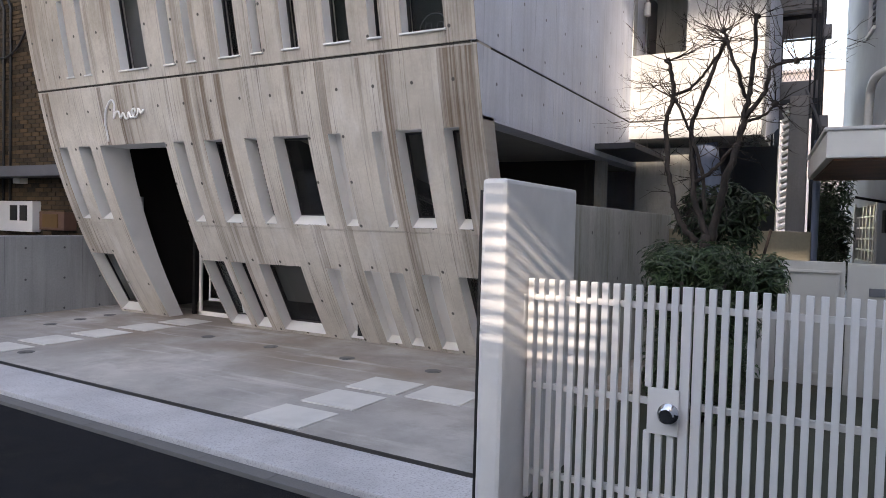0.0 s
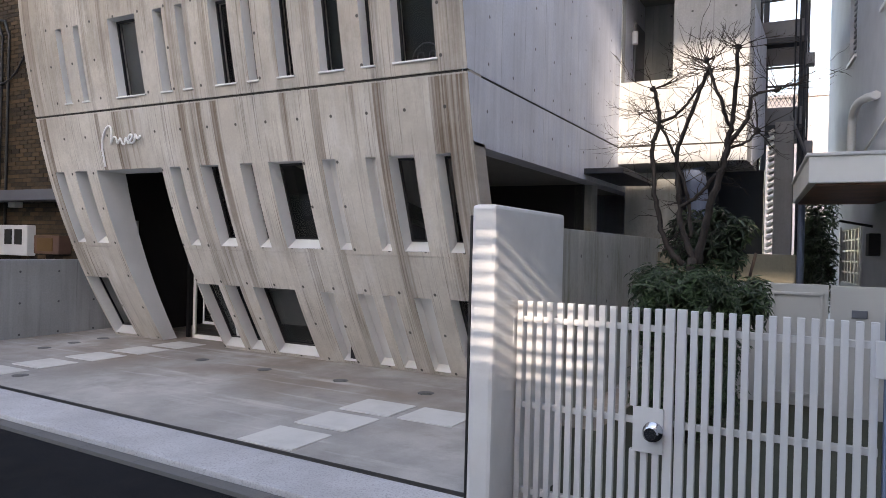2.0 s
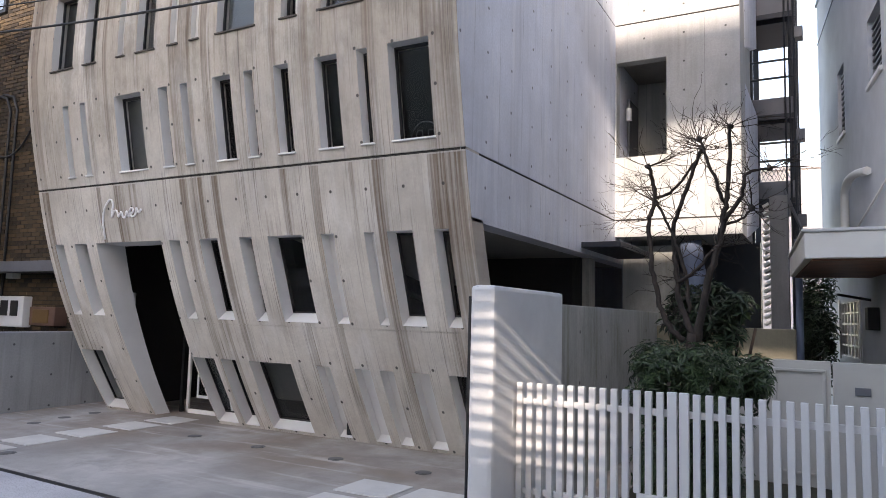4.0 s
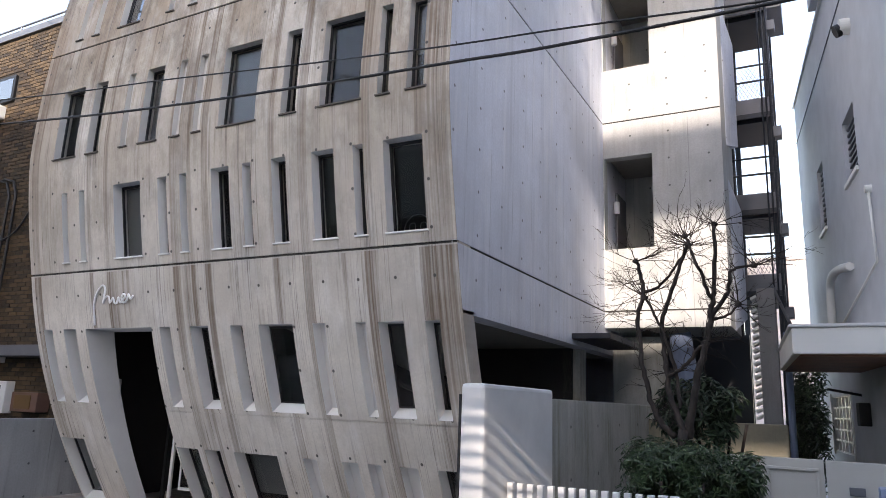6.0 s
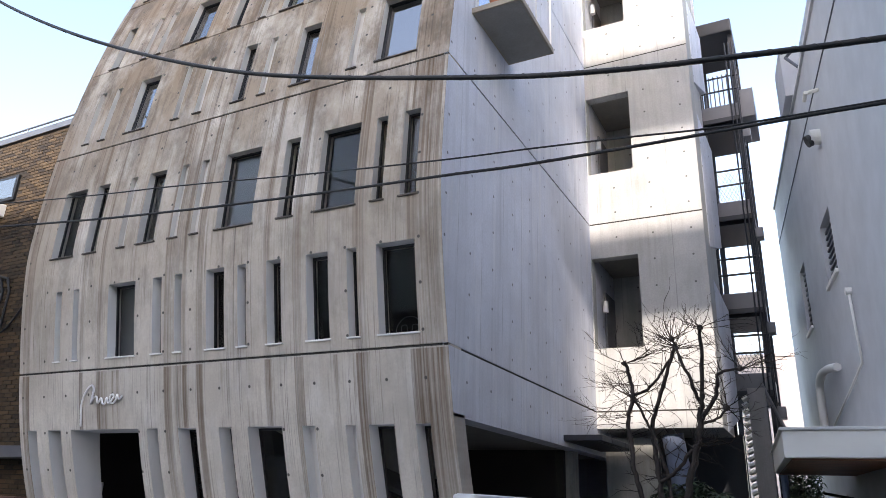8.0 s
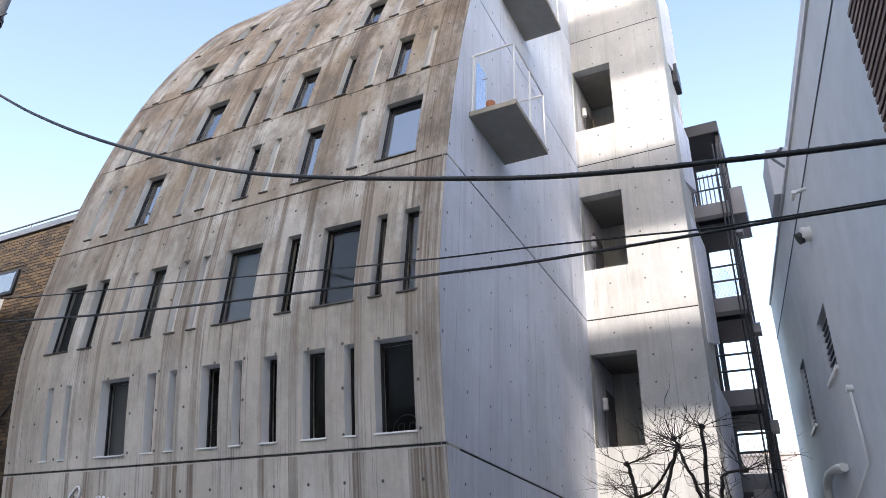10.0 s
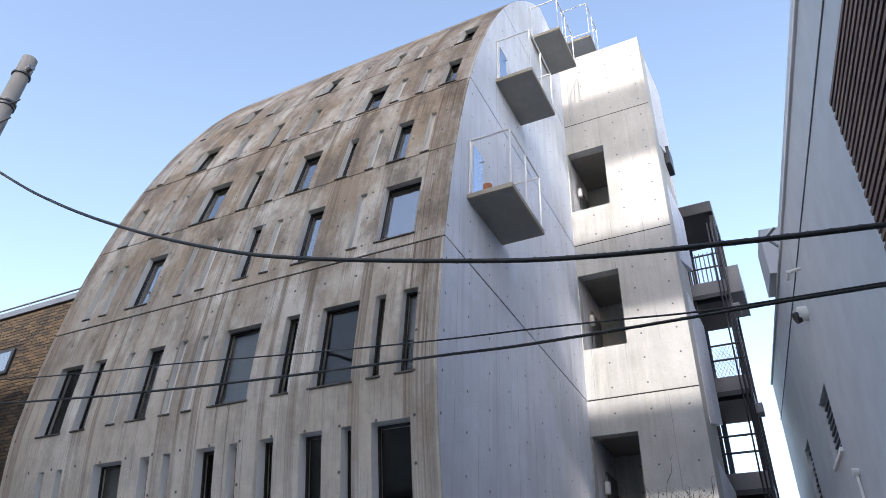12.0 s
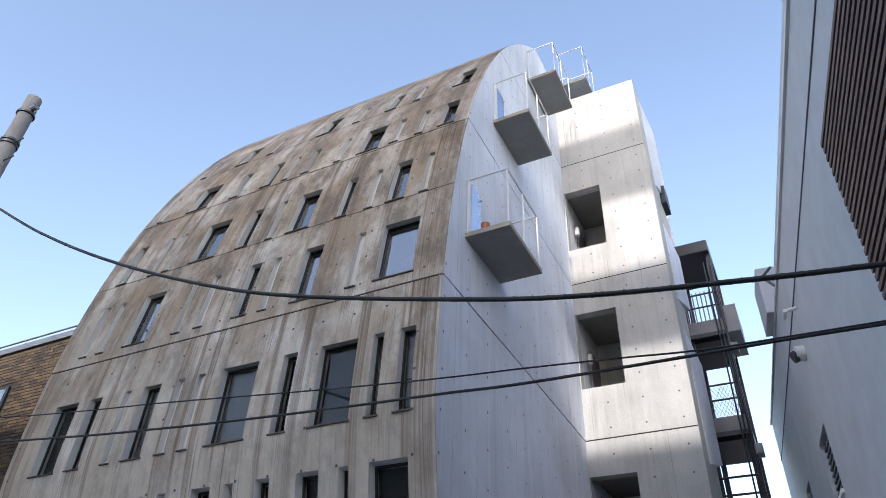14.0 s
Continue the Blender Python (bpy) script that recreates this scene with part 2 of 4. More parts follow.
# ---- mesh helpers ----
def mesh_of(name, verts, faces, mat):
    me = bpy.data.meshes.new(name)
    me.from_pydata([tuple(v) for v in verts], [], faces)
    me.update()
    bm = bmesh.new()
    bm.from_mesh(me)
    bmesh.ops.remove_doubles(bm, verts=bm.verts, dist=1e-5)
    bmesh.ops.recalc_face_normals(bm, faces=bm.faces)
    bm.to_mesh(me)
    bm.free()
    me.materials.append(mat)
    return me


def pane_of(name, corners, mat, parent):
    """A pane whose corners run so that it faces out of doors."""
    me = bpy.data.meshes.new(name)
    me.from_pydata([tuple(v) for v in corners], [], [(0, 1, 2, 3)])
    me.materials.append(mat)
    ob = under(new(name, me), parent)
    ob.visible_shadow = False
    return ob


def thing(name, label, category, group="", kind="", at=(0, 0, 0)):
    ob = new(name)
    ob.location = at
    ob.empty_display_size = 0.1
    return tagged(ob, label, category, group, kind)


def under(ob, parent, label=""):
    if parent is not None:
        ob.parent = parent
        ob.matrix_parent_inverse = Matrix.Translation(-Vector(parent.location)) if parent.type == "EMPTY" else Matrix()
    if label:
        ob["label"] = label
    return ob


def part(name, bm, mat, parent=None, label="", smooth=False):
    """One bmesh as one mesh object, in world coordinates, under a thing or a part."""
    bmesh.ops.recalc_face_normals(bm, faces=bm.faces)
    if smooth:
        for f in bm.faces:
            f.smooth = True
    me = bpy.data.meshes.new(name)
    bm.to_mesh(me)
    bm.free()
    me.materials.append(mat)
    return under(new(name, me), parent, label)


def raw(name, verts, faces, mat, parent=None, label=""):
    return under(new(name, mesh_of(name, verts, faces, mat)), parent, label)


def box(x0, x1, y0, y1, z0, z1, bevel=0.0, bm=None, turn=None):
    """A box, bevelled if asked; turn: a matrix applied to it."""
    out = bmesh.new() if bm is None else bm
    m = Matrix.Translation(((x0 + x1) / 2, (y0 + y1) / 2, (z0 + z1) / 2)) @ Matrix.Diagonal((x1 - x0, y1 - y0, z1 - z0, 1))
    got = bmesh.ops.create_cube(out, size=1, matrix=m)["verts"]
    if bevel:
        edges = list({e for v in got for e in v.link_edges})
        new_geo = bmesh.ops.bevel(out, geom=edges, offset=bevel, segments=2, affect="EDGES", profile=0.6)
        got = list({v for v in got if v.is_valid} | set(new_geo["verts"]))
    if turn is not None:
        bmesh.ops.transform(out, matrix=turn, verts=got)
    return out


def rod(a, b, r, sides=8, bm=None, r2=None):
    out = bmesh.new() if bm is None else bm
    a, b = Vector(a), Vector(b)
    d = b - a
    m = Matrix.Translation((a + b) / 2) @ d.to_track_quat("Z", "Y").to_matrix().to_4x4()
    bmesh.ops.create_cone(out, cap_ends=True, segments=sides, radius1=r, radius2=r if r2 is None else r2, depth=d.length, matrix=m)
    return out


def tube(name, points, r, mat, parent=None, label="", taper=None, sides=6, closed=False):
    """A tube through points; taper: the radius at each point as a share of r."""
    verts, faces = [], []
    pts = [Vector(p) for p in points]
    for i, p in enumerate(pts):
        d = (pts[min(i + 1, len(pts) - 1)] - pts[max(i - 1, 0)]).normalized()
        s = d.orthogonal().normalized() if i == 0 else (s - d * s.dot(d)).normalized()
        q = d.cross(s)
        rr = r * (taper[i] if taper else 1)
        for k in range(sides):
            a = 2 * math.pi * k / sides
            verts.append(p + s * (math.cos(a) * rr) + q * (math.sin(a) * rr))
    for i in range(len(pts) - 1):
        for k in range(sides):
            k2 = (k + 1) % sides
            faces.append((i * sides + k, i * sides + k2, (i + 1) * sides + k2, (i + 1) * sides + k))
    faces += [tuple(range(sides))[::-1], tuple((len(pts) - 1) * sides + k for k in range(sides))]
    ob = raw(name, verts, faces, mat, parent, label)
    for f in ob.data.polygons:
        f.use_smooth = len(f.vertices) == 4
    return ob


def settle(ob, k, shift):
    """Set a finished thing nearer or farther and larger or smaller, along the sight lines from the street."""
    m = Matrix.Translation(shift) @ Matrix.Translation((0, 0, 1.6)) @ Matrix.Scale(k, 4) @ Matrix.Translation((0, 0, -1.6))
    ob.location = m @ Vector(ob.location)
    ob.scale = (k, k, k)


def spline(points, steps=6):
    """A smooth line through points."""
    p = [Vector(q) for q in points]
    p = [p[0] * 2 - p[1]] + p + [p[-1] * 2 - p[-2]]
    out = []
    for i in range(1, len(p) - 2):
        for k in range(steps):
            t = k / steps
            out.append(0.5 * (2 * p[i] + (p[i + 1] - p[i - 1]) * t + (2 * p[i - 1] - 5 * p[i] + 4 * p[i + 1] - p[i + 2]) * t * t
                              + (3 * p[i] - p[i - 1] - 3 * p[i + 1] + p[i + 2]) * t ** 3))
    return out + [p[-2]]


# ---- ground ----
GROUND = 0.05
road = raw("road", [(-300, -300, 0), (300, -300, 0), (300, 500, 0), (-300, 500, 0)], [(0, 1, 2, 3)], ASPHALT)
tagged(road, "dark damp asphalt street with darker patches", "road", kind="structure")
TILT = Matrix.Translation((-1.9, 3.8, 0)) @ Matrix.Rotation(radians(-2.2), 4, "Z") @ Matrix.Translation((1.9, -3.72, 0))
pb = box(-10.6, -1.62, 3.72, 15.0, -0.2, GROUND)
for v in pb.verts:
    if v.co.z > 0 and v.co.y > 10:
        v.co.z = 0.22
plaza = part("pavement_plaza", pb, PLAZA)
tagged(plaza, "trowelled grey concrete forecourt with brown stains in front of the building", "pavement", kind="structure")
strip = part("pavement_strip", box(-30, -1.62, 3.12, 3.66, -0.2, GROUND + 0.018, 0.012, turn=TILT), STRIP)
tagged(strip, "pale exposed-aggregate concrete strip along the street", "pavement", kind="structure")
drain = part("pavement_channel", box(-30, -1.62, 3.66, 3.74, -0.2, GROUND + 0.012, turn=TILT), BLACK)
tagged(drain, "narrow dark drainage channel between strip and forecourt", "channel", kind="structure")
kerb = thing("kerb", "grey kerb stones edging the street", "kerb", kind="structure")
KERB_MESH = None
for i in range(45):
    x = -30 + i * 0.63
    if KERB_MESH is None:
        k = part("kerb_stone", box(0, 0.627, 3.0, 3.114, -0.2, 0.03, 0.005), KERB, kerb)
        KERB_MESH = k.data
    else:
        k = under(new("kerb_stone", KERB_MESH), kerb)
    k.matrix_basis = TILT @ Matrix.Translation((x, 0, 0))
gb = box(-1.95, 2.2, 4.3, 19.0, -0.2, 0.08)
box(-1.47, 2.2, 3.5, 4.301, -0.2, 0.08, bm=gb)
soil = part("ground_garden", gb, SOIL)
tagged(soil, "dark mossy soil of the small front garden", "ground", kind="structure")


def lie(y):
    """Height of the forecourt, which rises a little towards the building."""
    return GROUND + 0.17 * max(0, y - 3.72) / 11.28


# pale pavers let into the forecourt
PAVER_SPOTS = [(-3.95, 3.93), (-3.91, 4.55), (-3.89, 5.14), (-3.25, 5.14), (-8.5, 4.18), (-8.5, 4.78), (-8.45, 5.42), (-8.4, 6.05), (-8.35, 6.65)]
for x, y in PAVER_SPOTS:
    pv = part("paver", box(x, x + 0.55, y, y + 0.49, 0.0, lie(y + 0.25) + 0.008, 0.003), TILE)
    tagged(pv, "pale square stone paver set flush in the forecourt", "paver", "pavers in the forecourt")
for x, y in [(-9.5, 6.7), (-9.45, 6.2), (-9.35, 5.7), (-7.75, 4.45), (-6.9, 6.25), (-5.8, 6.2), (-4.66, 6.18), (-3.55, 6.16)]:
    cv = rod((x, y, 0.02), (x, y, lie(y) + 0.005), 0.085, 18)
    rod((x, y, 0.03), (x, y, lie(y) + 0.009), 0.058, 14, cv)
    cv = part("ground_light", cv, KERB)
    tagged(cv, "small round in-ground light cover in the forecourt", "light cover", "covers along the facade")


# ---- the curved concrete building ----
X0, X1 = -9.75, -2.95
WALL = 0.26
TOP = 15.88
JOINTS = [3.27, 6.53, 9.82, 13.1]
FINE = [1.49, 8.17, 11.42]


def bulge(z):
    """How far back the street front stands at height z."""
    if z < 3.3:
        return 5.741 + 0.2 * (3.3 - z) + 0.07 * (3.3 - z) ** 2
    if z < 5:
        return 5.45 + 1.3 * ((5 - z) / 4.95) ** 1.4
    r = (z - 5) / 12.58
    return 5.45 + 8.8 * (1 - math.sqrt(1 - r * r))


# rows of slots: bottom, top, then left edge and width of each
SLOTS = [
    (0.14, 1.03, [(-9.72, 0.50), (-7.35, 0.38), (-6.85, 0.26), (-6.36, 0.69), (-5.28, 0.2), (-4.73, 0.22), (-4.38, 0.18), (-3.96, 0.22), (-3.5, 0.3)]),
    (1.54, 2.52, [(-9.57, 0.19), (-9.13, 0.26), (-7.22, 0.19), (-6.68, 0.30), (-6.02, 0.19), (-5.58, 0.5), (-4.8, 0.17), (-4.23, 0.13), (-3.94, 0.31), (-3.38, 0.17)]),
    (3.40, 4.35, [(-9.0, 0.12), (-8.63, 0.11), (-7.93, 0.51), (-7.1, 0.16), (-6.71, 0.12), (-6.18, 0.29), (-5.68, 0.13), (-5.24, 0.21), (-4.67, 0.3), (-4.12, 0.13), (-3.74, 0.47)]),
    (4.83, 5.87, [(-9.2, 0.46), (-8.5, 0.24), (-7.82, 0.12), (-7.46, 0.32), (-6.85, 0.12), (-6.49, 0.12), (-6.07, 0.58), (-5.1, 0.21), (-4.55, 0.53), (-3.8, 0.14), (-3.44, 0.2)]),
    (6.70, 7.68, [(-9.21, 0.12), (-8.85, 0.12), (-8.3, 0.42), (-7.32, 0.11), (-6.91, 0.13), (-6.22, 0.21), (-5.76, 0.11), (-5.23, 0.31), (-4.35, 0.12), (-3.94, 0.55)]),
    (8.19, 9.12, [(-9.29, 0.2), (-8.57, 0.1), (-8.26, 0.11), (-7.69, 0.5), (-6.73, 0.21), (-6.15, 0.1), (-5.77, 0.39), (-4.88, 0.17), (-4.37, 0.1), (-4.02, 0.27), (-3.48, 0.1)]),
    (9.88, 10.68, [(-9.39, 0.1), (-8.68, 0.46), (-7.67, 0.17), (-6.97, 0.2), (-6.5, 0.1), (-6.1, 0.14), (-5.42, 0.1), (-4.98, 0.39), (-4.35, 0.13), (-3.88, 0.1), (-3.48, 0.26)]),
    (11.44, 12.2, [(-9.3, 0.1), (-8.4, 0.3), (-7.6, 0.12), (-6.43, 0.32), (-5.6, 0.12), (-4.9, 0.2), (-4.3, 0.1), (-3.52, 0.3)]),
]
DOOR = (-8.66, -7.37, GROUND, 2.52)
OPENINGS = [(x, x + w, lo, hi) for lo, hi, row in SLOTS for x, w in row] + [DOOR]

building = thing("apartment_building", "raw concrete apartment building with bulging curved front and scattered slot windows", "building", at=(-6.35, 7.0, 0))


def runs_of(lo, hi, holes, a, b):
    """The solid stretches from a to b between the holes that cross the band lo to hi."""
    cuts = sorted((h[0], h[1]) for h in holes if h[2] < hi - 1e-6 and h[3] > lo + 1e-6)
    out, at = [], a
    for c, d in cuts:
        if c > at:
            out.append((at, c))
        at = max(at, d)
    if at < b:
        out.append((at, b))
    return out


def levels(lo, hi, extra, step):
    z = {round(v, 4) for v in extra if lo <= v <= hi} | {lo, hi}
    z |= {round(lo + (hi - lo) * i / int((hi - lo) / step), 4) for i in range(int((hi - lo) / step))}
    z = sorted(z)
    return [v for i, v in enumerate(z) if i == 0 or v - z[i - 1] > 0.0004]


def groove(z):
    return 0.045 if any(abs(z - j) < 0.013 for j in JOINTS) else 0.012 if any(abs(z - j) < 0.007 for j in FINE) else 0.0


edges_z = [v for o in OPENINGS for v in o[2:]] + [j + d for j in JOINTS for d in (-0.0135, -0.0125, 0.0125, 0.0135)] + [j + d for j in FINE for d in (-0.0075, -0.0065, 0.0065, 0.0075)]
ZS = levels(GROUND, TOP, edges_z, 0.16)
XS = sorted({round(v, 4) for o in OPENINGS for v in o[:2]})
verts, faces = [], []


def quad(*pts):
    n = len(verts)
    verts.extend(pts)
    faces.append((n, n + 1, n + 2, n + 3))


for lo, hi in zip(ZS, ZS[1:]):
    mid = (lo + hi) / 2
    a, b = bulge(lo) + groove(lo + 1e-5) * (groove(mid) > 0), bulge(hi) + groove(hi - 1e-5) * (groove(mid) > 0)
    if groove(mid) == 0:
        a, b = bulge(lo) + (groove(lo) if groove(lo) else 0), bulge(hi) + (groove(hi) if groove(hi) else 0)
    for p0, q0 in runs_of(lo, hi, OPENINGS, X0, X1):
        steps = [p0] + [x for x in XS if p0 + 1e-4 < x < q0 - 1e-4] + [q0]
        for p, q in zip(steps, steps[1:]):
            quad((p, a, lo), (q, a, lo), (q, b, hi), (p, b, hi))
            quad((p, a + WALL, lo), (p, b + WALL, hi), (q, b + WALL, hi), (q, a + WALL, lo))
    for p in (X0, X1):
        quad((p, a, lo), (p, a + WALL, lo), (p, b + WALL, hi), (p, b, hi))
front = raw("front_wall", verts, faces, FACADE, building, "grey concrete front with brown rain streaks and tie holes")
for j in JOINTS:
    verts.clear()
    faces.clear()
    for p, q in runs_of(j - 0.01, j + 0.01, OPENINGS, X0 + 0.002, X1 - 0.002):
        quad((p, bulge(j) + 0.012, j - 0.0123), (q, bulge(j) + 0.012, j - 0.0123), (q, bulge(j) + 0.014, j + 0.0123), (p, bulge(j) + 0.014, j + 0.0123))
    raw("joint_seal", list(verts), list(faces), SEAL, building, "dark sealant in a construction joint")


def lining(p, q, lo, hi, deep, parent, less=0.0):
    """The pale cheeks, head and foot of a slot; less: how much shallower it is at its foot."""
    def back(z):
        return bulge(z) + deep - less * (hi - z) / (hi - lo)

    verts.clear()
    faces.clear()
    band = [z for z in ZS if lo - 1e-6 <= z <= hi + 1e-6]
    for a, b in zip(band, band[1:]):
        for x in (p, q):
            quad((x, bulge(a) + 0.001, a), (x, back(a), a), (x, back(b), b), (x, bulge(b) + 0.001, b))
    for z in (lo, hi):
        quad((p, bulge(z) + 0.001, z), (q, bulge(z) + 0.001, z), (q, back(z), z), (p, back(z), z))
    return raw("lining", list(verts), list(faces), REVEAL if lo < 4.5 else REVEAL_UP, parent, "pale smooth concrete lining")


def window_in(p, q, lo, hi, blind):
    """A fixed light set deep in a slot, with its sill."""
    f = 0.022
    deep = 0.185 if lo < 3 else 0.13 if lo < 4.5 else 0.09
    slim = lo > 4.5 and q - p < 0.135
    foot = lo + (0.11 if lo < 3 else 0.0)
    vs, fs = [], []
    for extra in (0.0, 0.04):
        for x, z in ((p, foot), (q, foot), (q, hi), (p, hi), (p + f, foot + f), (q - f, foot + f), (q - f, hi - f), (p + f, hi - f)):
            vs.append((x, bulge(z) + deep + extra, z))
    for i in range(4):
        j = (i + 1) % 4
        fs += [(i, j, 4 + j, 4 + i), (8 + i, 12 + i, 12 + j, 8 + j), (4 + i, 4 + j, 12 + j, 12 + i)]
    win = raw("window", vs, fs, FRAME, building)
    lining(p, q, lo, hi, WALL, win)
    if blind == 3 or slim:
        d = 0.06 if slim else 0.1 if lo > 3 else 0.13
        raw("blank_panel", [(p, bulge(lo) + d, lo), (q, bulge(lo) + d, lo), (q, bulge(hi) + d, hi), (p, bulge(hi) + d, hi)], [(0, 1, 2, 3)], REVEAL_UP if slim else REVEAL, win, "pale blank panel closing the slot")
    d = deep + 0.02
    pane_of("pane", [(p + f, bulge(foot + f) + d, foot + f), (q - f, bulge(foot + f) + d, foot + f), (q - f, bulge(hi - f) + d, hi - f), (p + f, bulge(hi - f) + d, hi - f)],
            GLASS if lo < 6 else GLASS_SKY, win)
    y = bulge(lo)
    if lo < 3:
        vs = [(p + 0.002, y + 0.004, lo + 0.004), (q - 0.002, y + 0.004, lo + 0.004), (q - 0.002, bulge(foot) + deep + 0.01, foot + 0.004), (p + 0.002, bulge(foot) + deep + 0.01, foot + 0.004)]
        raw("sill", vs, [(0, 1, 2, 3)], SILL, win, "pale sloping sill")
    else:
        part("sill", box(p - 0.02, q + 0.02, y - 0.022, y + deep, lo - 0.009, lo + 0.009, 0.003), SILL if lo < 4 else RUSTY, win, "thin projecting sill")
    if blind:
        d = deep + 0.14
        h = lo + (hi - lo) * (0.0 if blind == 1 else 0.45)
        raw("blind", [(p, bulge(h) + d, h), (q, bulge(h) + d, h), (q, bulge(hi) + d, hi), (p, bulge(hi) + d, hi)], [(0, 1, 2, 3)], CURTAIN, win, "grey roller blind")
    return win


for n, (p, q, lo, hi) in enumerate(OPENINGS[:-1]):
    window_in(p, q, lo, hi, 3 if n in (4, 5, 6, 7, 15, 16) else 1 if n in (21, 33, 36) else 2 if n in (3, 40, 56, 58) else 0)

# rooms behind the front, coloured near black in place of their shade
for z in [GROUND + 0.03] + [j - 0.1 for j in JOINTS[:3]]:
    part("floor_slab", box(X0 + 0.05, X1 - 0.25, bulge(z) + WALL + 0.005, 10.2, z - 0.02 if z < 1 else z - 0.2, z), INSIDE_SHADE, building, "interior floor, room shade put into its near-black colour")
part("inner_end", box(X0 + 0.06, X0 + 0.09, 7.42, 10.2, GROUND, 12.3), INSIDE_SHADE, building, "near-black lining of the end wall, added for room shade")
part("inner_end", box(X0 + 0.06, X0 + 0.09, 6.3, 7.42, 1.9, 7.5), INSIDE_SHADE, building)
part("inner_wall", box(X0 + 0.05, X1 - 0.25, 10.2, 10.3, GROUND, TOP - 0.3), INSIDE_SHADE, building, "interior back wall, room shade put into its near-black colour")

# left end, roof and back
verts, faces = [], []
for lo, hi in zip(ZS, ZS[1:]):
    quad((X0 + 0.002, bulge(lo) + WALL, lo), (X0 + 0.002, 15, lo), (X0 + 0.002, 15, hi), (X0 + 0.002, bulge(hi) + WALL, hi))
quad((X0, 15, GROUND), (-1.2, 15, GROUND), (-1.2, 15, TOP), (X0, 15, TOP))
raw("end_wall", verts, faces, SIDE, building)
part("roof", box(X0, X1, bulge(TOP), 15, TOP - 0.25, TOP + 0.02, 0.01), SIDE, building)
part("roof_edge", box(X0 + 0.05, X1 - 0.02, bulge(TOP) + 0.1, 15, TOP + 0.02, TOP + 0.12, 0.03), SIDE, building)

# side wall, over an open undercroft
UNDER = 2.62
BALCONY_DOORS = [(6.2, 6.62, 7.56, 8.62), (7.22, 7.62, 10.75, 11.8)]
ZSIDE = levels(UNDER, TOP, [j + d for j in JOINTS for d in (-0.0135, -0.0125, 0.0125, 0.0135)] + [v for d in BALCONY_DOORS for v in d[2:]], 0.2)
shell, skin = [], []
for lo, hi in zip(ZSIDE, ZSIDE[1:]):
    x, x2 = X1 + 0.004 - 0.06 * (groove(lo) > 0.02), X1 + 0.004 - 0.06 * (groove(hi) > 0.02)
    a, b = bulge(lo) + 0.002, bulge(hi) + 0.002
    shell.append(((x, a, lo), (x, 15.0, lo), (x2, 15.0, hi), (x2, b, hi)))
    skin.append(((X1 - 0.24, a, lo), (X1 - 0.24, 15.0, lo), (X1 - 0.24, 15.0, hi), (X1 - 0.24, b, hi)))
for name, quads, mat, label in (("side_wall", shell, SIDE, "smooth concrete side with tie holes, blue of skylit shade in its colour"), ("side_lining", skin, INSIDE_SHADE, "near-black lining of the side wall for room shade")):
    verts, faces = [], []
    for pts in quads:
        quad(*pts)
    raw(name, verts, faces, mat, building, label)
for j in JOINTS:
    part("joint_seal", box(X1 - 0.05, X1 - 0.006, bulge(j) + 0.06, 14.9, j - 0.0122, j + 0.0122), SEAL, building)
part("side_wall_foot", box(X1 - 0.239, X1, bulge(UNDER) + 0.01, 15, UNDER - 0.03, UNDER + 0.001), SIDE, building)
for p, q, lo, hi in BALCONY_DOORS:
    door = part("balcony_door", box(X1 - 0.02, X1 + 0.012, p, q, lo, hi, 0.004), WHITE, building, "white-framed glass balcony door in the side wall")
    pane_of("pane", [(X1 + 0.016, p + 0.05, lo + 0.06), (X1 + 0.016, q - 0.05, lo + 0.06), (X1 + 0.016, q - 0.05, hi - 0.05), (X1 + 0.016, p + 0.05, hi - 0.05)], MIRROR, door)
    part("handle", rod((X1 + 0.02, q - 0.08, lo + 0.9), (X1 + 0.05, q - 0.08, lo + 0.9), 0.012, 8), CHROME, door)
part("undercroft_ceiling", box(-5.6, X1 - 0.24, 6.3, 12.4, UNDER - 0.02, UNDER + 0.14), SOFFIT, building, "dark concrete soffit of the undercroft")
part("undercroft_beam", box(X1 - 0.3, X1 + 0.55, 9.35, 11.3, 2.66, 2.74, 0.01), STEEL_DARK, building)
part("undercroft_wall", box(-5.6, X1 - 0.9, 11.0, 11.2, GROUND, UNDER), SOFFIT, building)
part("undercroft_pier", box(X1 - 0.42, X1 - 0.14, 10.2, 10.5, GROUND, UNDER, 0.01), ROUGH, building)
screen = part("undercroft_window", box(-5.02, -4.98, 6.6, 11.0, 2.3, 2.36), FRAME, building)
for y in (7.2, 8.5, 9.8):
    part("mullion", box(-5.03, -4.97, y, y + 0.05, GROUND, UNDER), FRAME, screen)
# added near-black partition, so the undercroft glazing shows shade behind it
part("undercroft_partition", box(-5.2, -5.06, 7.1, 11.0, GROUND, UNDER), INSIDE_SHADE, building, "near-black partition added to shade the undercroft")

# entrance in the front
p, q, lo, hi = DOOR
entry = part("entrance_door", box(p + 0.02, p + 0.07, 7.5, 7.55, lo, 2.4), FRAME, building, "recessed glazed entrance with a dark interior")
for x in (-8.5, q - 0.06):
    part("door_stile", box(x, x + 0.05, 7.5, 7.55, lo, 2.4, 0.005), CREAM, entry)
part("door_rail", box(-8.5, q, 7.5, 7.55, 0.1, 0.17, 0.005), CREAM, entry)
part("door_leaf_frame", box(-8.3, -7.9, 7.515, 7.535, 0.34, 0.38), WHITE, entry)
part("door_leaf_frame", box(-8.3, -8.27, 7.515, 7.535, 0.38, 1.1), WHITE, entry)
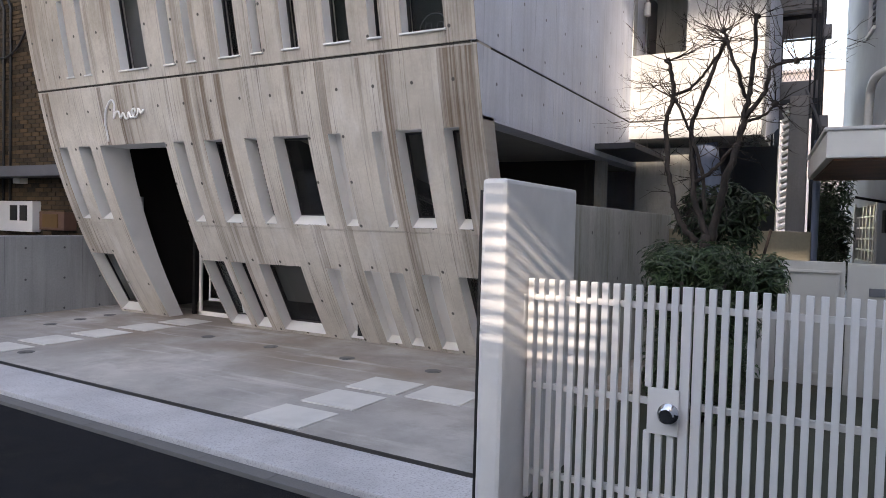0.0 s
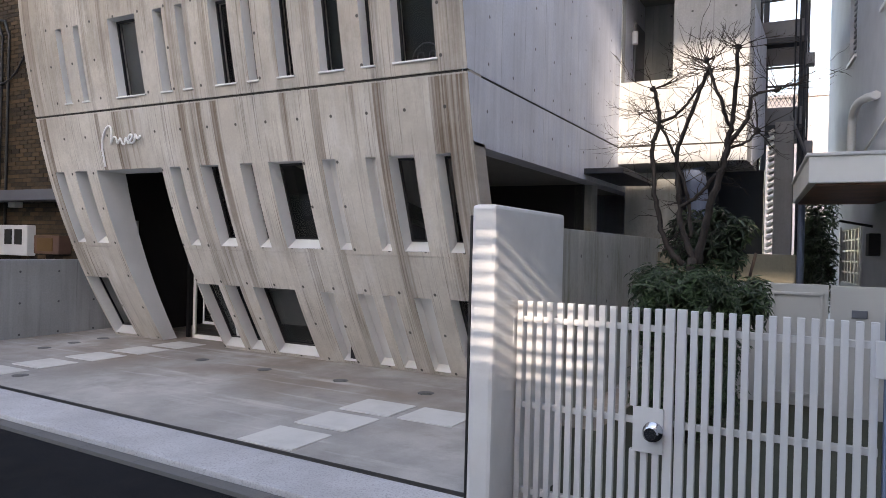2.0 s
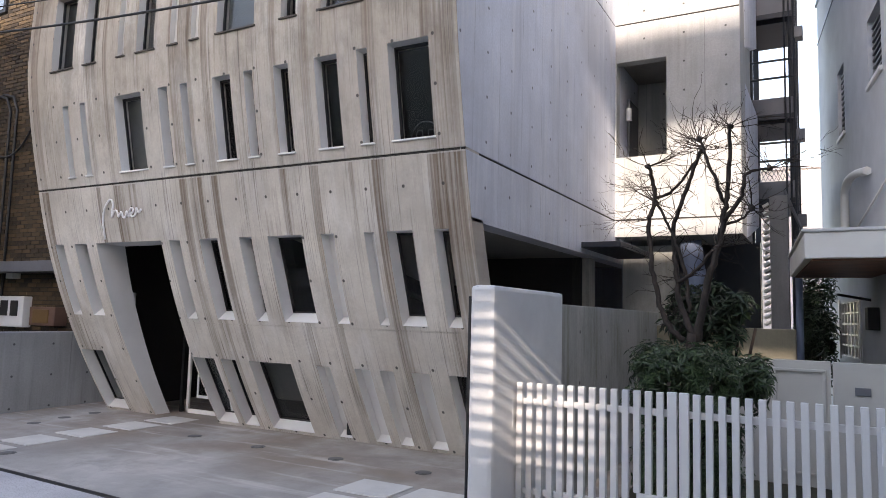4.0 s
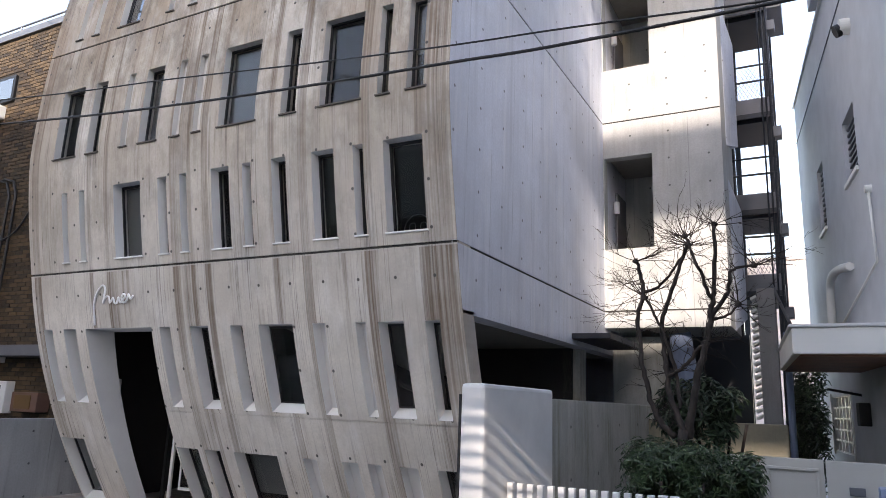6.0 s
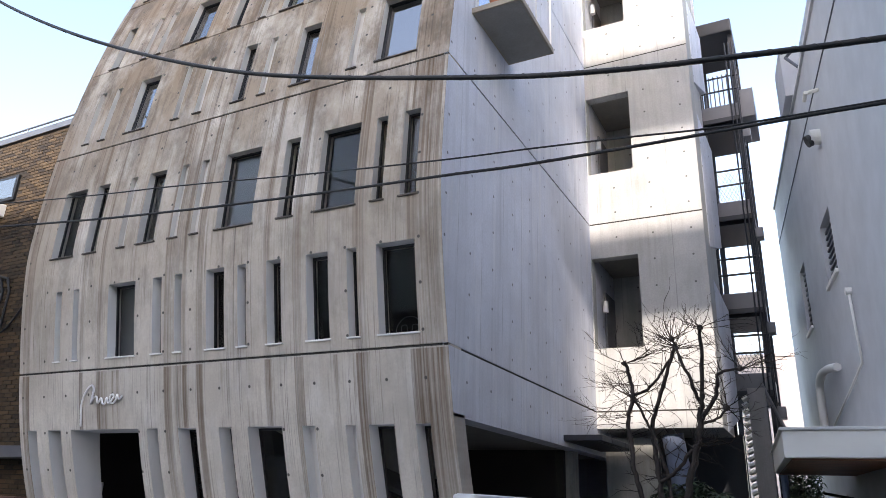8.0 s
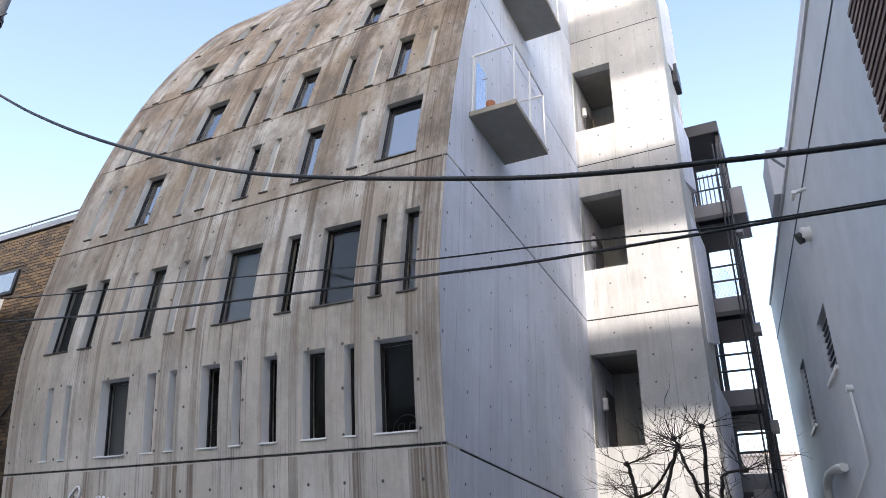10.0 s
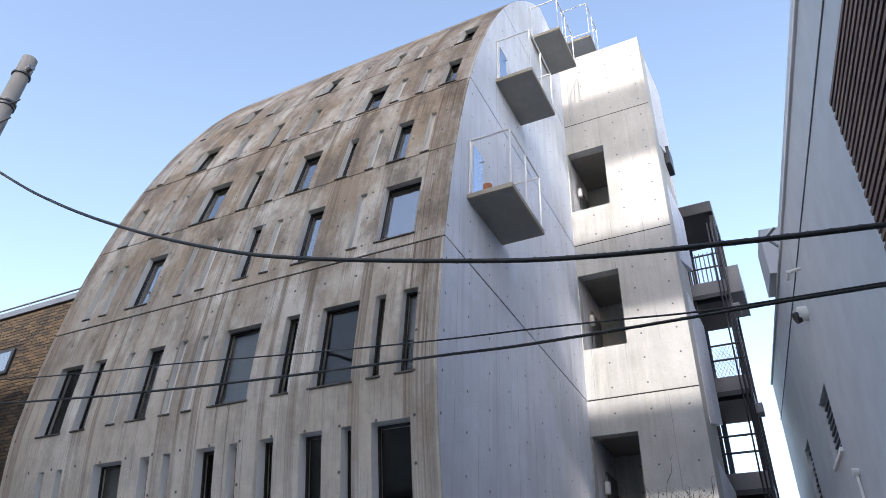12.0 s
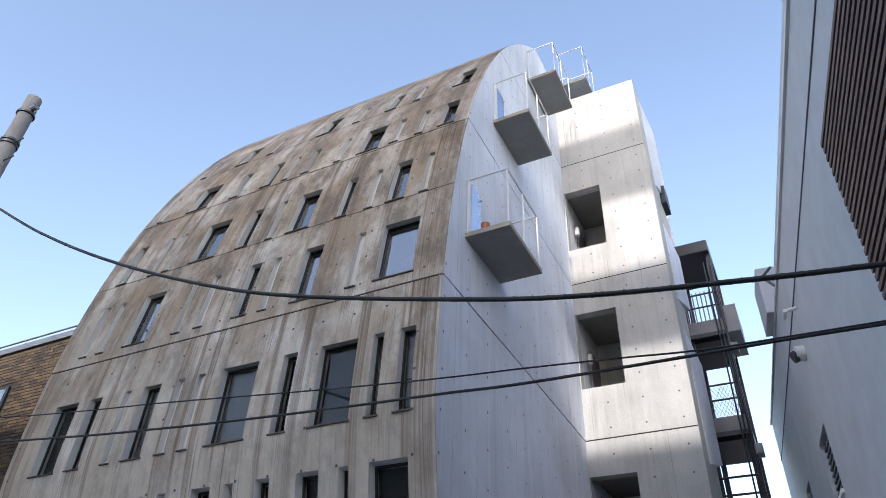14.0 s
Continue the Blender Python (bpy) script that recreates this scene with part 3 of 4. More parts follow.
pane_of("pane", [(-8.5, 7.525, lo), (q, 7.525, lo), (q, 7.525, 2.4), (-8.5, 7.525, 2.4)], GLASS, entry)
lining(p, q, lo, hi, 0.45, entry, 0.2)
# white flourish above the entrance
mark = thing("wall_sign", "white handwritten-style metal flourish above the entrance", "sign", at=(-8.3, bulge(2.75), 2.75))


def on_front(x, z, out=0.02):
    return Vector((x, bulge(z) - out, z))


hook = spline([on_front(x, z) for x, z in ((-8.427, 2.561), (-8.418, 2.679), (-8.409, 2.790), (-8.365, 2.906), (-8.298, 2.998), (-8.230, 3.053), (-8.174, 3.064), (-8.150, 3.012), (-8.182, 2.926), (-8.214, 2.840))], 5)
wave = spline([on_front(x, z) for x, z in ((-8.214, 2.840), (-8.148, 2.917), (-8.091, 2.914), (-8.078, 2.840), (-8.012, 2.902), (-7.988, 2.836), (-7.944, 2.833), (-7.901, 2.903), (-7.878, 2.837), (-7.823, 2.863), (-7.770, 2.918), (-7.803, 2.941), (-7.846, 2.893), (-7.812, 2.834), (-7.747, 2.859), (-7.705, 2.936), (-7.672, 2.877), (-7.619, 2.917))], 5)
tube("stroke", hook, 0.013, SIGN_WHITE, mark)
tube("stroke", wave, 0.013, SIGN_WHITE, mark)


# balconies on the side wall
def balcony(y0, y1, z, out=0.65, high=1.03):
    b = part("balcony", box(X1 - 0.01, X1 + out, y0, y1, z, z + 0.075, 0.006), EDGE, building, "thin concrete balcony slab with a light steel rail")
    o = X1 + out - 0.03
    for x, y in ((o, y0 + 0.03), (o, y1 - 0.03), (o, (y0 + y1) / 2)):
        part("rail_post", rod((x, y, z + 0.07), (x, y, z + high), 0.013, 8), WHITE, b)
    part("top_rail", rod((X1, y0 + 0.03, z + high), (o, y0 + 0.03, z + high), 0.014, 8), WHITE, b)
    part("top_rail", rod((o, y0 + 0.03, z + high), (o, y1 - 0.03, z + high), 0.014, 8), WHITE, b)
    part("top_rail", rod((X1, y1 - 0.03, z + high), (o, y1 - 0.03, z + high), 0.014, 8), WHITE, b)
    part("wall_post", rod((X1 + 0.03, y0 + 0.03, z + 0.07), (X1 + 0.03, y0 + 0.03, z + high), 0.013, 8), WHITE, b)
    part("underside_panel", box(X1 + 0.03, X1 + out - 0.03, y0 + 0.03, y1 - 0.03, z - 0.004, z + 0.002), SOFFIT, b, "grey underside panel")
    return b


balcony(6.08, 7.28, 7.475)
balcony(7.09, 8.24, 10.66)
balcony(9.03, 10.17, 13.88)
balcony(11.6, 12.6, 16.45, 0.75, 1.35)

# tower with open corridors
TX, TY, TT = -1.04, 11.1, 15.25
GAPS = [(X1 + 0.02, -2.13, lo, lo + 1.59) for lo in (4.3, 7.51, 10.68)]
ZT = levels(3.0, TT, [v for g in GAPS for v in g[2:]] + [j + d for j in JOINTS for d in (-0.0135, -0.0125, 0.0125, 0.0135)], 0.4)
verts, faces = [], []
for lo, hi in zip(ZT, ZT[1:]):
    g = 0.02 if groove((lo + hi) / 2) > 0.02 else 0.0
    for p, q in runs_of(lo, hi, GAPS, X1, TX):
        quad((p, TY + g, lo), (q, TY + g, lo), (q, TY + g, hi), (p, TY + g, hi))
        quad((p, TY + 0.2, lo), (p, TY + 0.2, hi), (q, TY + 0.2, hi), (q, TY + 0.2, lo))
    quad((TX, TY + g, lo), (TX, 12.65, lo), (TX, 12.65, hi), (TX, TY + g, hi))
for p, q, lo, hi in GAPS:
    for x in (p, q):
        quad((x, TY, lo), (x, TY + 0.2, lo), (x, TY + 0.2, hi), (x, TY, hi))
    for z in (lo, hi):
        quad((p, TY, z), (q, TY, z), (q, TY + 0.2, z), (p, TY + 0.2, z))
quad((X1, TY, TT), (TX, TY, TT), (TX, 12.65, TT), (X1, 12.65, TT))
quad((X1, TY, 3.0), (TX, TY, 3.0), (TX, 12.65, 3.0), (X1, 12.65, 3.0))
quad((X1, 12.65, 3.0), (TX, 12.65, 3.0), (TX, 12.65, TT), (X1, 12.65, TT))
raw("stair_tower_wall", verts, faces, TOWER, building, "pale concrete stair tower with open corridor gaps")
for j in JOINTS:
    part("joint_seal", box(X1 + 0.01, TX - 0.006, TY + 0.006, TY + 0.04, j - 0.0122, j + 0.0122), SEAL, building)
for p, q, lo, hi in GAPS:
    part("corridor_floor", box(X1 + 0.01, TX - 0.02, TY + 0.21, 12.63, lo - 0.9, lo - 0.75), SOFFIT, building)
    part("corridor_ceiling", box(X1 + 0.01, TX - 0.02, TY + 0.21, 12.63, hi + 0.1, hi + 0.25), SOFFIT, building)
    lamp = part("corridor_lamp", rod((X1 + 0.1, TY + 0.5, lo + 0.75), (X1 + 0.1, TY + 0.5, lo + 0.95), 0.05, 14), WHITE, building, "small white cylindrical wall lamp")
    part("corridor_door", box(X1 + 0.012, X1 + 0.05, TY + 0.75, TY + 1.4, lo - 0.75, lo + 1.2, 0.005), STEEL_GREY, building)
# fins on the tower's flank, and a dark hood near its top
for lo, hi in ((3.0, 5.5), (6.1, 8.7), (9.4, 11.3), (12.4, 15.2)):
    vs = [(TX + 0.004, 11.75, lo), (TX + 0.1, 12.75, lo + 0.3), (TX + 0.1, 12.75, hi - 0.3), (TX + 0.004, 11.75, hi),
          (TX - 0.1, 11.75, lo), (TX - 0.02, 12.8, lo + 0.3), (TX - 0.02, 12.8, hi - 0.3), (TX - 0.1, 11.75, hi)]
    raw("flank_panel", vs, [(0, 1, 2, 3), (4, 7, 6, 5), (0, 4, 5, 1), (3, 2, 6, 7), (1, 5, 6, 2), (0, 3, 7, 4)], SIDE, building, "pale concrete flank balustrade")
part("vent_hood", box(TX, TX + 0.12, 12.25, 12.75, 12.25, 12.75, 0.01), STEEL_DARK, building, "dark metal vent hood")
pot = rod((-2.7, 6.2, 7.552), (-2.7, 6.2, 7.70), 0.045, 18, None, 0.065)
pot = part("flower_pot", pot, plain("terracotta", (0.42, 0.15, 0.07), 0.7))
tagged(pot, "small terracotta flower pot on the balcony", "flower pot")
# wire chair behind a second-storey window
chair = thing("wire_chair", "white wire garden chair behind the window", "chair", at=(-3.5, 6.15, 3.15))
for k in (-0.17, 0.17):
    for dy in (0.0, 0.34):
        part("leg", rod((-3.53 + k, 6.05 + dy, 3.15), (-3.53 + k * 0.9, 6.07 + dy, 3.42), 0.008, 6), WHITE, chair)
tube("backrest", spline([(-3.70, 6.06, 3.40), (-3.69, 6.05, 3.55), (-3.61, 6.04, 3.64), (-3.53, 6.04, 3.66), (-3.45, 6.04, 3.64), (-3.37, 6.05, 3.55), (-3.36, 6.06, 3.40)], 5), 0.005, STEEL_GREY, chair)
for k in (-1, 1):
    tube("scroll", spline([(-3.53, 6.05, 3.40), (-3.53 + k * 0.09, 6.05, 3.46), (-3.53 + k * 0.1, 6.05, 3.56), (-3.53 + k * 0.04, 6.05, 3.57), (-3.53 + k * 0.03, 6.05, 3.51)], 5), 0.004, STEEL_GREY, chair)
part("seat", rod((-3.53, 6.22, 3.40), (-3.53, 6.22, 3.425), 0.19, 20), WHITE, chair)


seat_in = copy_thing(chair, Matrix.Translation((-5.55, 1.95, -3.02)) @ chair.matrix_world)
tagged(seat_in, "pale wire chair just inside the dark entrance", "chair")


# ---- steel escape stair behind the tower ----
stair = thing("steel_stair", "dark steel escape stair with landings and railings behind the tower", "staircase", at=(-0.75, 13.4, 0))
SX0, SX1, SY0, SY1 = -1.12, -0.42, 12.9, 14.2
for x, y in ((SX0, SY0), (SX1, SY0), (SX0, SY1), (SX1, SY1)):
    part("column", box(x - 0.05, x + 0.05, y - 0.05, y + 0.05, 0, 11.4, 0.006), STEEL_DARK, stair)
LANDINGS = [3.75, 5.25, 7.1, 9.25]
for i, z in enumerate(LANDINGS):
    part("landing", box(SX0 - 0.1, SX1 + 0.02, SY0 - 0.12, SY1, z, z + 0.34, 0.01), STEEL_GREY, stair)
    part("landing_edge", box(SX0 - 0.1, SX1 + 0.04, SY0 - 0.16, SY0 - 0.125, z - 0.06, z + 0.03), STEEL_DARK, stair)
    part("landing_underside", box(SX0, SX1, SY0, SY1, z - 0.1, z - 0.005), STEEL_DARK, stair)
    for h in (0.38, 0.7):
        part("rail", rod((SX0, SY0 - 0.05, z + 0.34 + h), (SX1 + 0.05, SY0 - 0.05, z + 0.34 + h), 0.022, 6), STEEL_DARK, stair)
    if i == 3:
        for k in range(9):
            x = SX0 + 0.02 + k * (SX1 - SX0) / 8
            part("baluster", rod((x, SY0 - 0.05, z + 0.3), (x, SY0 - 0.05, z + 1.1), 0.012, 5), STEEL_GREY, stair)
        part("soffit_box", box(SX1, SX1 + 0.3, SY0 + 0.1, SY1, z + 0.1, z + 0.75, 0.01), STEEL_GREY, stair)
    if i in (0, 2):
        for k in range(11):
            x = SX0 + 0.02 + k * (SX1 - SX0) / 10
            for lean in (-0.35, 0.35):
                part("lattice_bar", rod((x, SY0 - 0.045, z + 0.36), (min(SX1, max(SX0, x + lean)), SY0 - 0.045, z + 1.0), 0.005, 4), STEEL_GREY, stair)
    part("bracket_box", box(SX1 + 0.02, SX1 + 0.17, SY0 - 0.1, SY0 + 0.15, z - 0.45, z - 0.25, 0.01), STEEL_GREY, stair)
for k in range(3):
    x = SX1 - 0.12 + k * 0.07
    part("pipe", rod((x, SY0 - 0.2, 0.2), (x, SY0 - 0.2, 11.0), 0.016, 8), STEEL_DARK, stair)
part("roof_cap", box(SX0 - 0.15, SX1 + 0.05, SY0 - 0.2, SY1, 11.3, 11.6, 0.03), STEEL_DARK, stair)

settle(stair, 1.05, (0.01, 0.55, 0.075))

# concrete flight with tread ends at its foot
flight = thing("garden_stair", "grey concrete stair flank with a saw-toothed row of pale tread ends", "staircase", at=(-0.7, 12.2, 0))
part("flank", box(-0.77, -0.5, 12.15, 12.4, 0.1, 3.75, 0.01), LOW, flight)
for k in range(19):
    z = 1.65 + k * 0.108
    part("tread", box(-0.87, -0.765, 12.1, 12.42, z, z + 0.045, 0.004, turn=Matrix.Translation((-0.77, 0, z)) @ Matrix.Rotation(radians(-28), 4, "Y") @ Matrix.Translation((0.77, 0, -z))), CREAM, flight)
part("handrail", rod((-0.55, 12.2, 3.85), (-0.2, 12.2, 2.9), 0.025, 8), STEEL_GREY, flight)

settle(flight, 1.05, (0.0, 0.4, 0.03))

# dark space under the tower
raw_wall = part("wall_under_tower", box(-2.95, -2.1, 11.6, 11.75, 0.05, 2.9), ROUGH)
tagged(raw_wall, "grey concrete wall below the stair tower", "wall", kind="structure")
# dark sheet that closes the recess; its colour stands for the shade there
recess_shade = part("wall_recess_shade", box(-2.9, -1.02, 13.9, 14.05, 0.05, 3.15), STEEL_DARK)
tagged(recess_shade, "dark sheet standing in for the shade of the recess under the tower", "wall", kind="structure")
col = part("slanted_column", rod((-1.55, 11.9, 0.1), (-1.85, 11.5, 2.95), 0.17, 20), BLUE)
tagged(col, "slanted round blue-grey column carrying the tower", "column")
pipe = part("downpipe", rod((-0.32, 11.6, 0.1), (-0.32, 11.6, 2.95), 0.05, 12), BLUE)
tagged(pipe, "blue-grey downpipe beside the garden wall", "pipe")

# ---- garden ----
gw = part("wall_garden_side", box(-2.10, -1.98, 4.35, 9.75, 0.0, 1.79, 0.012), ROUGH)
tagged(gw, "weathered concrete garden wall with green algae stains", "wall", kind="structure")
gb = part("wall_garden_back", box(-1.978, -0.3, 9.62, 9.75, 0.0, 1.61, 0.012), concrete("mossy_concrete", (0.27, 0.24, 0.17), 0, True, 0.9))
tagged(gb, "brownish concrete wall at the back of the garden", "wall", kind="structure")

# white wall stub that carries the gate
stub = part("gate_wall", box(-1.61, -1.466, 3.25, 4.33, 0.0, 1.83, 0.024), STUCCO)
tagged(stub, "short white rendered wall with rounded edges beside the gate", "wall")
part("dark_joint", box(-1.622, -1.6105, 3.256, 3.29, 0.0, 1.77), BLACK, stub)

# frame of reference of the gate
TURN10 = Matrix.Translation((-1.475, 3.55, -0.57)) @ Matrix.Diagonal((1.42, 1.4, 1.37, 1))


def gate_leaf(s0, s1, stile_left, lock):
    g = thing("garden_gate", "white slatted steel gate leaf" + (" with a round chrome knob" if lock else ""), "gate", "gate leaves", at=TURN10 @ Vector((s0, 0, 0.49)))
    n = 15
    pitch = (s1 - s0 - 0.03) / (n - 1)
    for i in range(n):
        c = s0 + 0.015 + i * pitch
        stile = (i == 0 and stile_left) or (i == n - 1 and not stile_left)
        w = 0.016 if stile else 0.0115
        cut = lock and n - 4 <= i <= n - 2
        spans = [(0.49, 0.842), (1.004, 1.372)] if cut else [(0.49 if stile else 0.5, 1.375 if stile else 1.372)]
        for a, b in spans:
            part("stile" if stile else "bar", box(c - w, c + w, -0.012, 0.012, a, b, 0.002, turn=TURN10), WHITE, g)
    for z in (1.297, 0.948, 0.598):
        part("rail", box(s0, s1, 0.004, 0.026, z - 0.012, z + 0.012, 0.002, turn=TURN10), WHITE, g)
    if lock:
        pl = part("lock_plate", box(s1 - 0.135, s1 - 0.028, -0.02, -0.0125, 0.838, 1.006, 0.002, turn=TURN10), WHITE, g)
        k = TURN10 @ Vector((s1 - 0.062, -0.02, 0.92))
        d = (TURN10.to_3x3() @ Vector((0, -1, 0))).normalized()
        rose = part("knob", rod(k, k + d * 0.012, 0.05, 28), CHROME, pl, "chrome knob", True)
        bm = rod(k + d * 0.012, k + d * 0.035, 0.022, 20, None, 0.028)
        rod(k + d * 0.035, k + d * 0.06, 0.032, 28, bm, 0.039)
        rod(k + d * 0.06, k + d * 0.066, 0.039, 28, bm, 0.031)
        part("grip", bm, CHROME, rose)
    return g


gate_leaf(0.012, 0.612, False, True)
gate_leaf(0.622, 1.232, True, False)
hinge = part("gate_hinge", box(-0.022, 0.008, -0.03, 0.0, 1.19, 1.31, 0.003, turn=TURN10), WHITE)
under(hinge, stub)

post = part("gate_post", box(1.245, 1.33, -0.05, 0.05, 0.43, 1.46, 0.008, turn=TURN10), BLUE)
tagged(post, "blue-grey steel gate post with a white strike plate", "post")
part("strike_plate", box(1.215, 1.3, -0.065, -0.051, 1.2, 1.32, 0.004, turn=TURN10), WHITE, post)

# white garden door and screen further in
fence = thing("garden_screen", "white panelled garden door and screen under the canopy", "fence", at=(0, 7.0, 0.1))
part("panel", box(-0.72, -0.47, 6.98, 7.03, 0.2, 1.30, 0.006), SCREEN, fence)
leaf = part("door", box(-0.46, 0.06, 6.98, 7.03, 0.2, 1.30, 0.006), SCREEN, fence)
for a, b, c, d in ((-0.40, 0.02, 1.2, 1.225), (-0.40, 0.02, 0.3, 0.325), (-0.40, -0.375, 0.325, 1.2), (-0.005, 0.02, 0.325, 1.2)):
    part("moulding", box(a, b, 6.955, 6.982, c, d, 0.004), SCREEN, leaf)
part("wall", box(0.075, 1.4, 6.97, 7.09, 0.1, 1.295, 0.008), SCREEN, fence, "grey rendered wall with a letter slot")
part("letter_slot", box(0.24, 0.36, 6.955, 6.972, 1.02, 1.09, 0.004), STEEL_GREY, fence)

settle(fence, 1.08, (0.0, 0.04, 0.05))

# ---- the grey house ----
HT = Matrix.Translation((0, 12.5, 0)) @ Matrix.Rotation(radians(7.05), 4, "Z")   # y runs along the wall towards the back
house = thing("grey_house", "grey rendered house with deep slit windows and a brown louvre screen", "house", at=(0.8, 8, 0))


def far(y):
    """Distance along the house wall from its far corner, at depth y."""
    return (y - 12.5) / math.cos(radians(7.05))


ROOF = 7.12
HOLES = [(far(8.95), far(8.25), 4.39, 5.14), (far(11.12), far(10.57), 4.32, 5.27), (far(11.4), far(9.85), 1.36, 2.07)]
holes = [(min(a, b), max(a, b), c, d) for a, b, c, d in HOLES]
verts, faces = [], []
zs = levels(0.0, ROOF, [v for h in holes for v in h[2:]], 1.0)
A, B = far(-3.0), far(13.1)
for lo, hi in zip(zs, zs[1:]):
    for p, q in runs_of(lo, hi, holes, A, B):
        quad((0, p, lo), (0, q, lo), (0, q, hi), (0, p, hi))
for p, q, lo, hi in holes:
    for y in (p, q):
        quad((0, y, lo), (0.2, y, lo), (0.2, y, hi), (0, y, hi))
    for z in (lo, hi):
        quad((0, p, z), (0, q, z), (0.2, q, z), (0.2, p, z))
quad((0, B, 0), (6, B, 0), (6, B, ROOF), (0, B, ROOF))
quad((0, A, ROOF), (0, B, ROOF), (6, B, ROOF), (6, A, ROOF))
quad((0, A, 0), (6, A, 0), (6, A, ROOF), (0, A, ROOF))
quad((6, A, 0), (6, B, 0), (6, B, ROOF), (6, A, ROOF))
raw("wall", [HT @ Vector(v) for v in verts], faces, HOUSE, house)
part("parapet", box(-0.03, 0.2, A, B + 0.02, ROOF, ROOF + 0.05, 0.006, turn=HT), WHITE, house)
part("roof_line", box(-0.012, 0.0, A, B, 6.45, 6.462, turn=HT), STEEL_GREY, house)
for p, q, lo, hi in holes[:2]:
    w = part("window", box(0.085, 0.2, p, q, lo, hi, turn=HT), FRAME, house, "deep slit window with slatted shutter")
    k = 0
    while lo + 0.05 + k * 0.075 < hi - 0.03:
        z = lo + 0.05 + k * 0.075
        part("slat", box(0.04, 0.08, p + 0.02, q - 0.02, z, z + 0.025, turn=HT), STEEL_GREY, w)
        k += 1
    part("sill", box(-0.03, 0.084, p - 0.03, q + 0.03, lo - 0.035, lo + 0.012, 0.004, turn=HT), CREAM, w)
p, q, lo, hi = holes[2]
w = part("window", box(0.05, 0.2, p, q, lo, hi, turn=HT), FRAME, house, "white barred ground-floor window")
for k in range(7):
    y = p + (q - p) * k / 6
    part("bar", box(0.01, 0.035, y - 0.013, y + 0.013, lo, hi, turn=HT), WHITE, w)
for k in range(6):
    z = lo + (hi - lo) * k / 5
    part("bar", box(0.015, 0.03, p, q, z - 0.01, z + 0.012, turn=HT), WHITE, w)
part("frame", box(-0.02, 0.03, p - 0.05, p, lo - 0.05, hi + 0.05, turn=HT), WHITE, w)
part("frame", box(-0.02, 0.03, q, q + 0.05, lo - 0.05, hi + 0.05, turn=HT), WHITE, w)
# brown louvre screen
lv = part("louvre_screen", box(-0.01, 0.0, far(-2.5), far(4.5), 4.12, 5.85, turn=HT), STEEL_DARK, house, "brown horizontal louvre screen")
for k in range(24):
    z = 4.12 + k * 0.074
    part("slat", box(-0.075, -0.012, far(-2.5), far(4.47) + 0.012 * (k % 2), z, z + 0.042, 0.003, turn=HT), SLAT, lv)
# canopy
def canopy_slab(z0, z1, grow):
    """The canopy widens from its far end to the front."""
    foot = [(-0.169 - grow, 6.654 - grow), (0.78, 6.654 - grow), (0.43, 9.17 + grow), (-0.39 - grow, 9.17 + grow)]
    bm = bmesh.new()
    vs = [bm.verts.new((x, y, z)) for z in (z0, z1) for x, y in foot]
    bm.faces.new(vs[:4])
    bm.faces.new(vs[4:])
    for i in range(4):
        j = (i + 1) % 4
        bm.faces.new((vs[i], vs[j], vs[4 + j], vs[4 + i]))
    bmesh.ops.bevel(bm, geom=bm.edges[:], offset=0.006, segments=2, affect="EDGES")
    return bm


cn = part("canopy", canopy_slab(2.309, 2.53, 0.0), CREAM, house, "white entrance canopy with a wooden underside")
part("ceiling_board", canopy_slab(2.292, 2.310, -0.05), WOOD, cn, "brown wooden underside")
part("cap", canopy_slab(2.531, 2.56, 0.02), WHITE, cn)
# pipes and fittings on the wall


def on_house(y, z, out=0.05):
    return HT @ Vector((-out, far(y), z))


tube("drainpipe", spline([on_house(10.1, 2.4, 0.1), on_house(10.1, 3.25, 0.1), on_house(9.95, 3.48, 0.1), on_house(9.5, 3.52, 0.09), on_house(8.95, 3.46, 0.04)], 5), 0.05, CREAM, house, "cream vent pipe")
tube("drainpipe", [on_house(7.75, 3.98, 0.03), on_house(7.66, 3.26, 0.03), on_house(8.5, 3.12, 0.03), on_house(9.9, 2.9, 0.03)], 0.013, CREAM, house)
part("pipe_rosette", rod(on_house(7.755, 4.0, 0.0), on_house(7.755, 4.0, 0.06), 0.04, 14), CREAM, house)
vent = rod(on_house(8.06, 5.92, 0.0), on_house(8.06, 5.92, 0.1), 0.09, 22)
cap = part("vent_cap", vent, CREAM, house, "cream vent hood")
part("vent_mouth", rod(on_house(8.06, 5.89, 0.095), on_house(8.06, 5.87, 0.14), 0.07, 20), BLACK, cap)
part("camera_bracket", rod(on_house(7.72, 6.33, 0.0), on_house(7.72, 6.3, 0.14), 0.022, 12), CREAM, house)
part("camera_head", rod(on_house(7.66, 6.28, 0.14), on_house(7.81, 6.265, 0.14), 0.024, 14), CREAM, house, "small security camera")
part("wall_lantern", box(-0.11, 0.0, far(8.92), far(8.74), 1.72, 1.96, 0.01, turn=HT), BLACK, house, "black box-shaped wall lantern")
part("awning_stay", rod(on_house(9.2, 2.05, 0.0), on_house(9.0, 2.1, 0.35), 0.015, 8), BLACK, house)
# upper storey set back, with a balcony rail
part("upper_volume", box(0.5, 5.5, far(3.0), far(11.5), ROOF + 0.05, ROOF + 2.2, 0.01, turn=HT), HOUSE, house)
part("roof_box", box(-0.12, 0.3, far(9.9), far(9.2), ROOF + 0.05, ROOF + 0.8, 0.01, turn=HT), HOUSE, house)
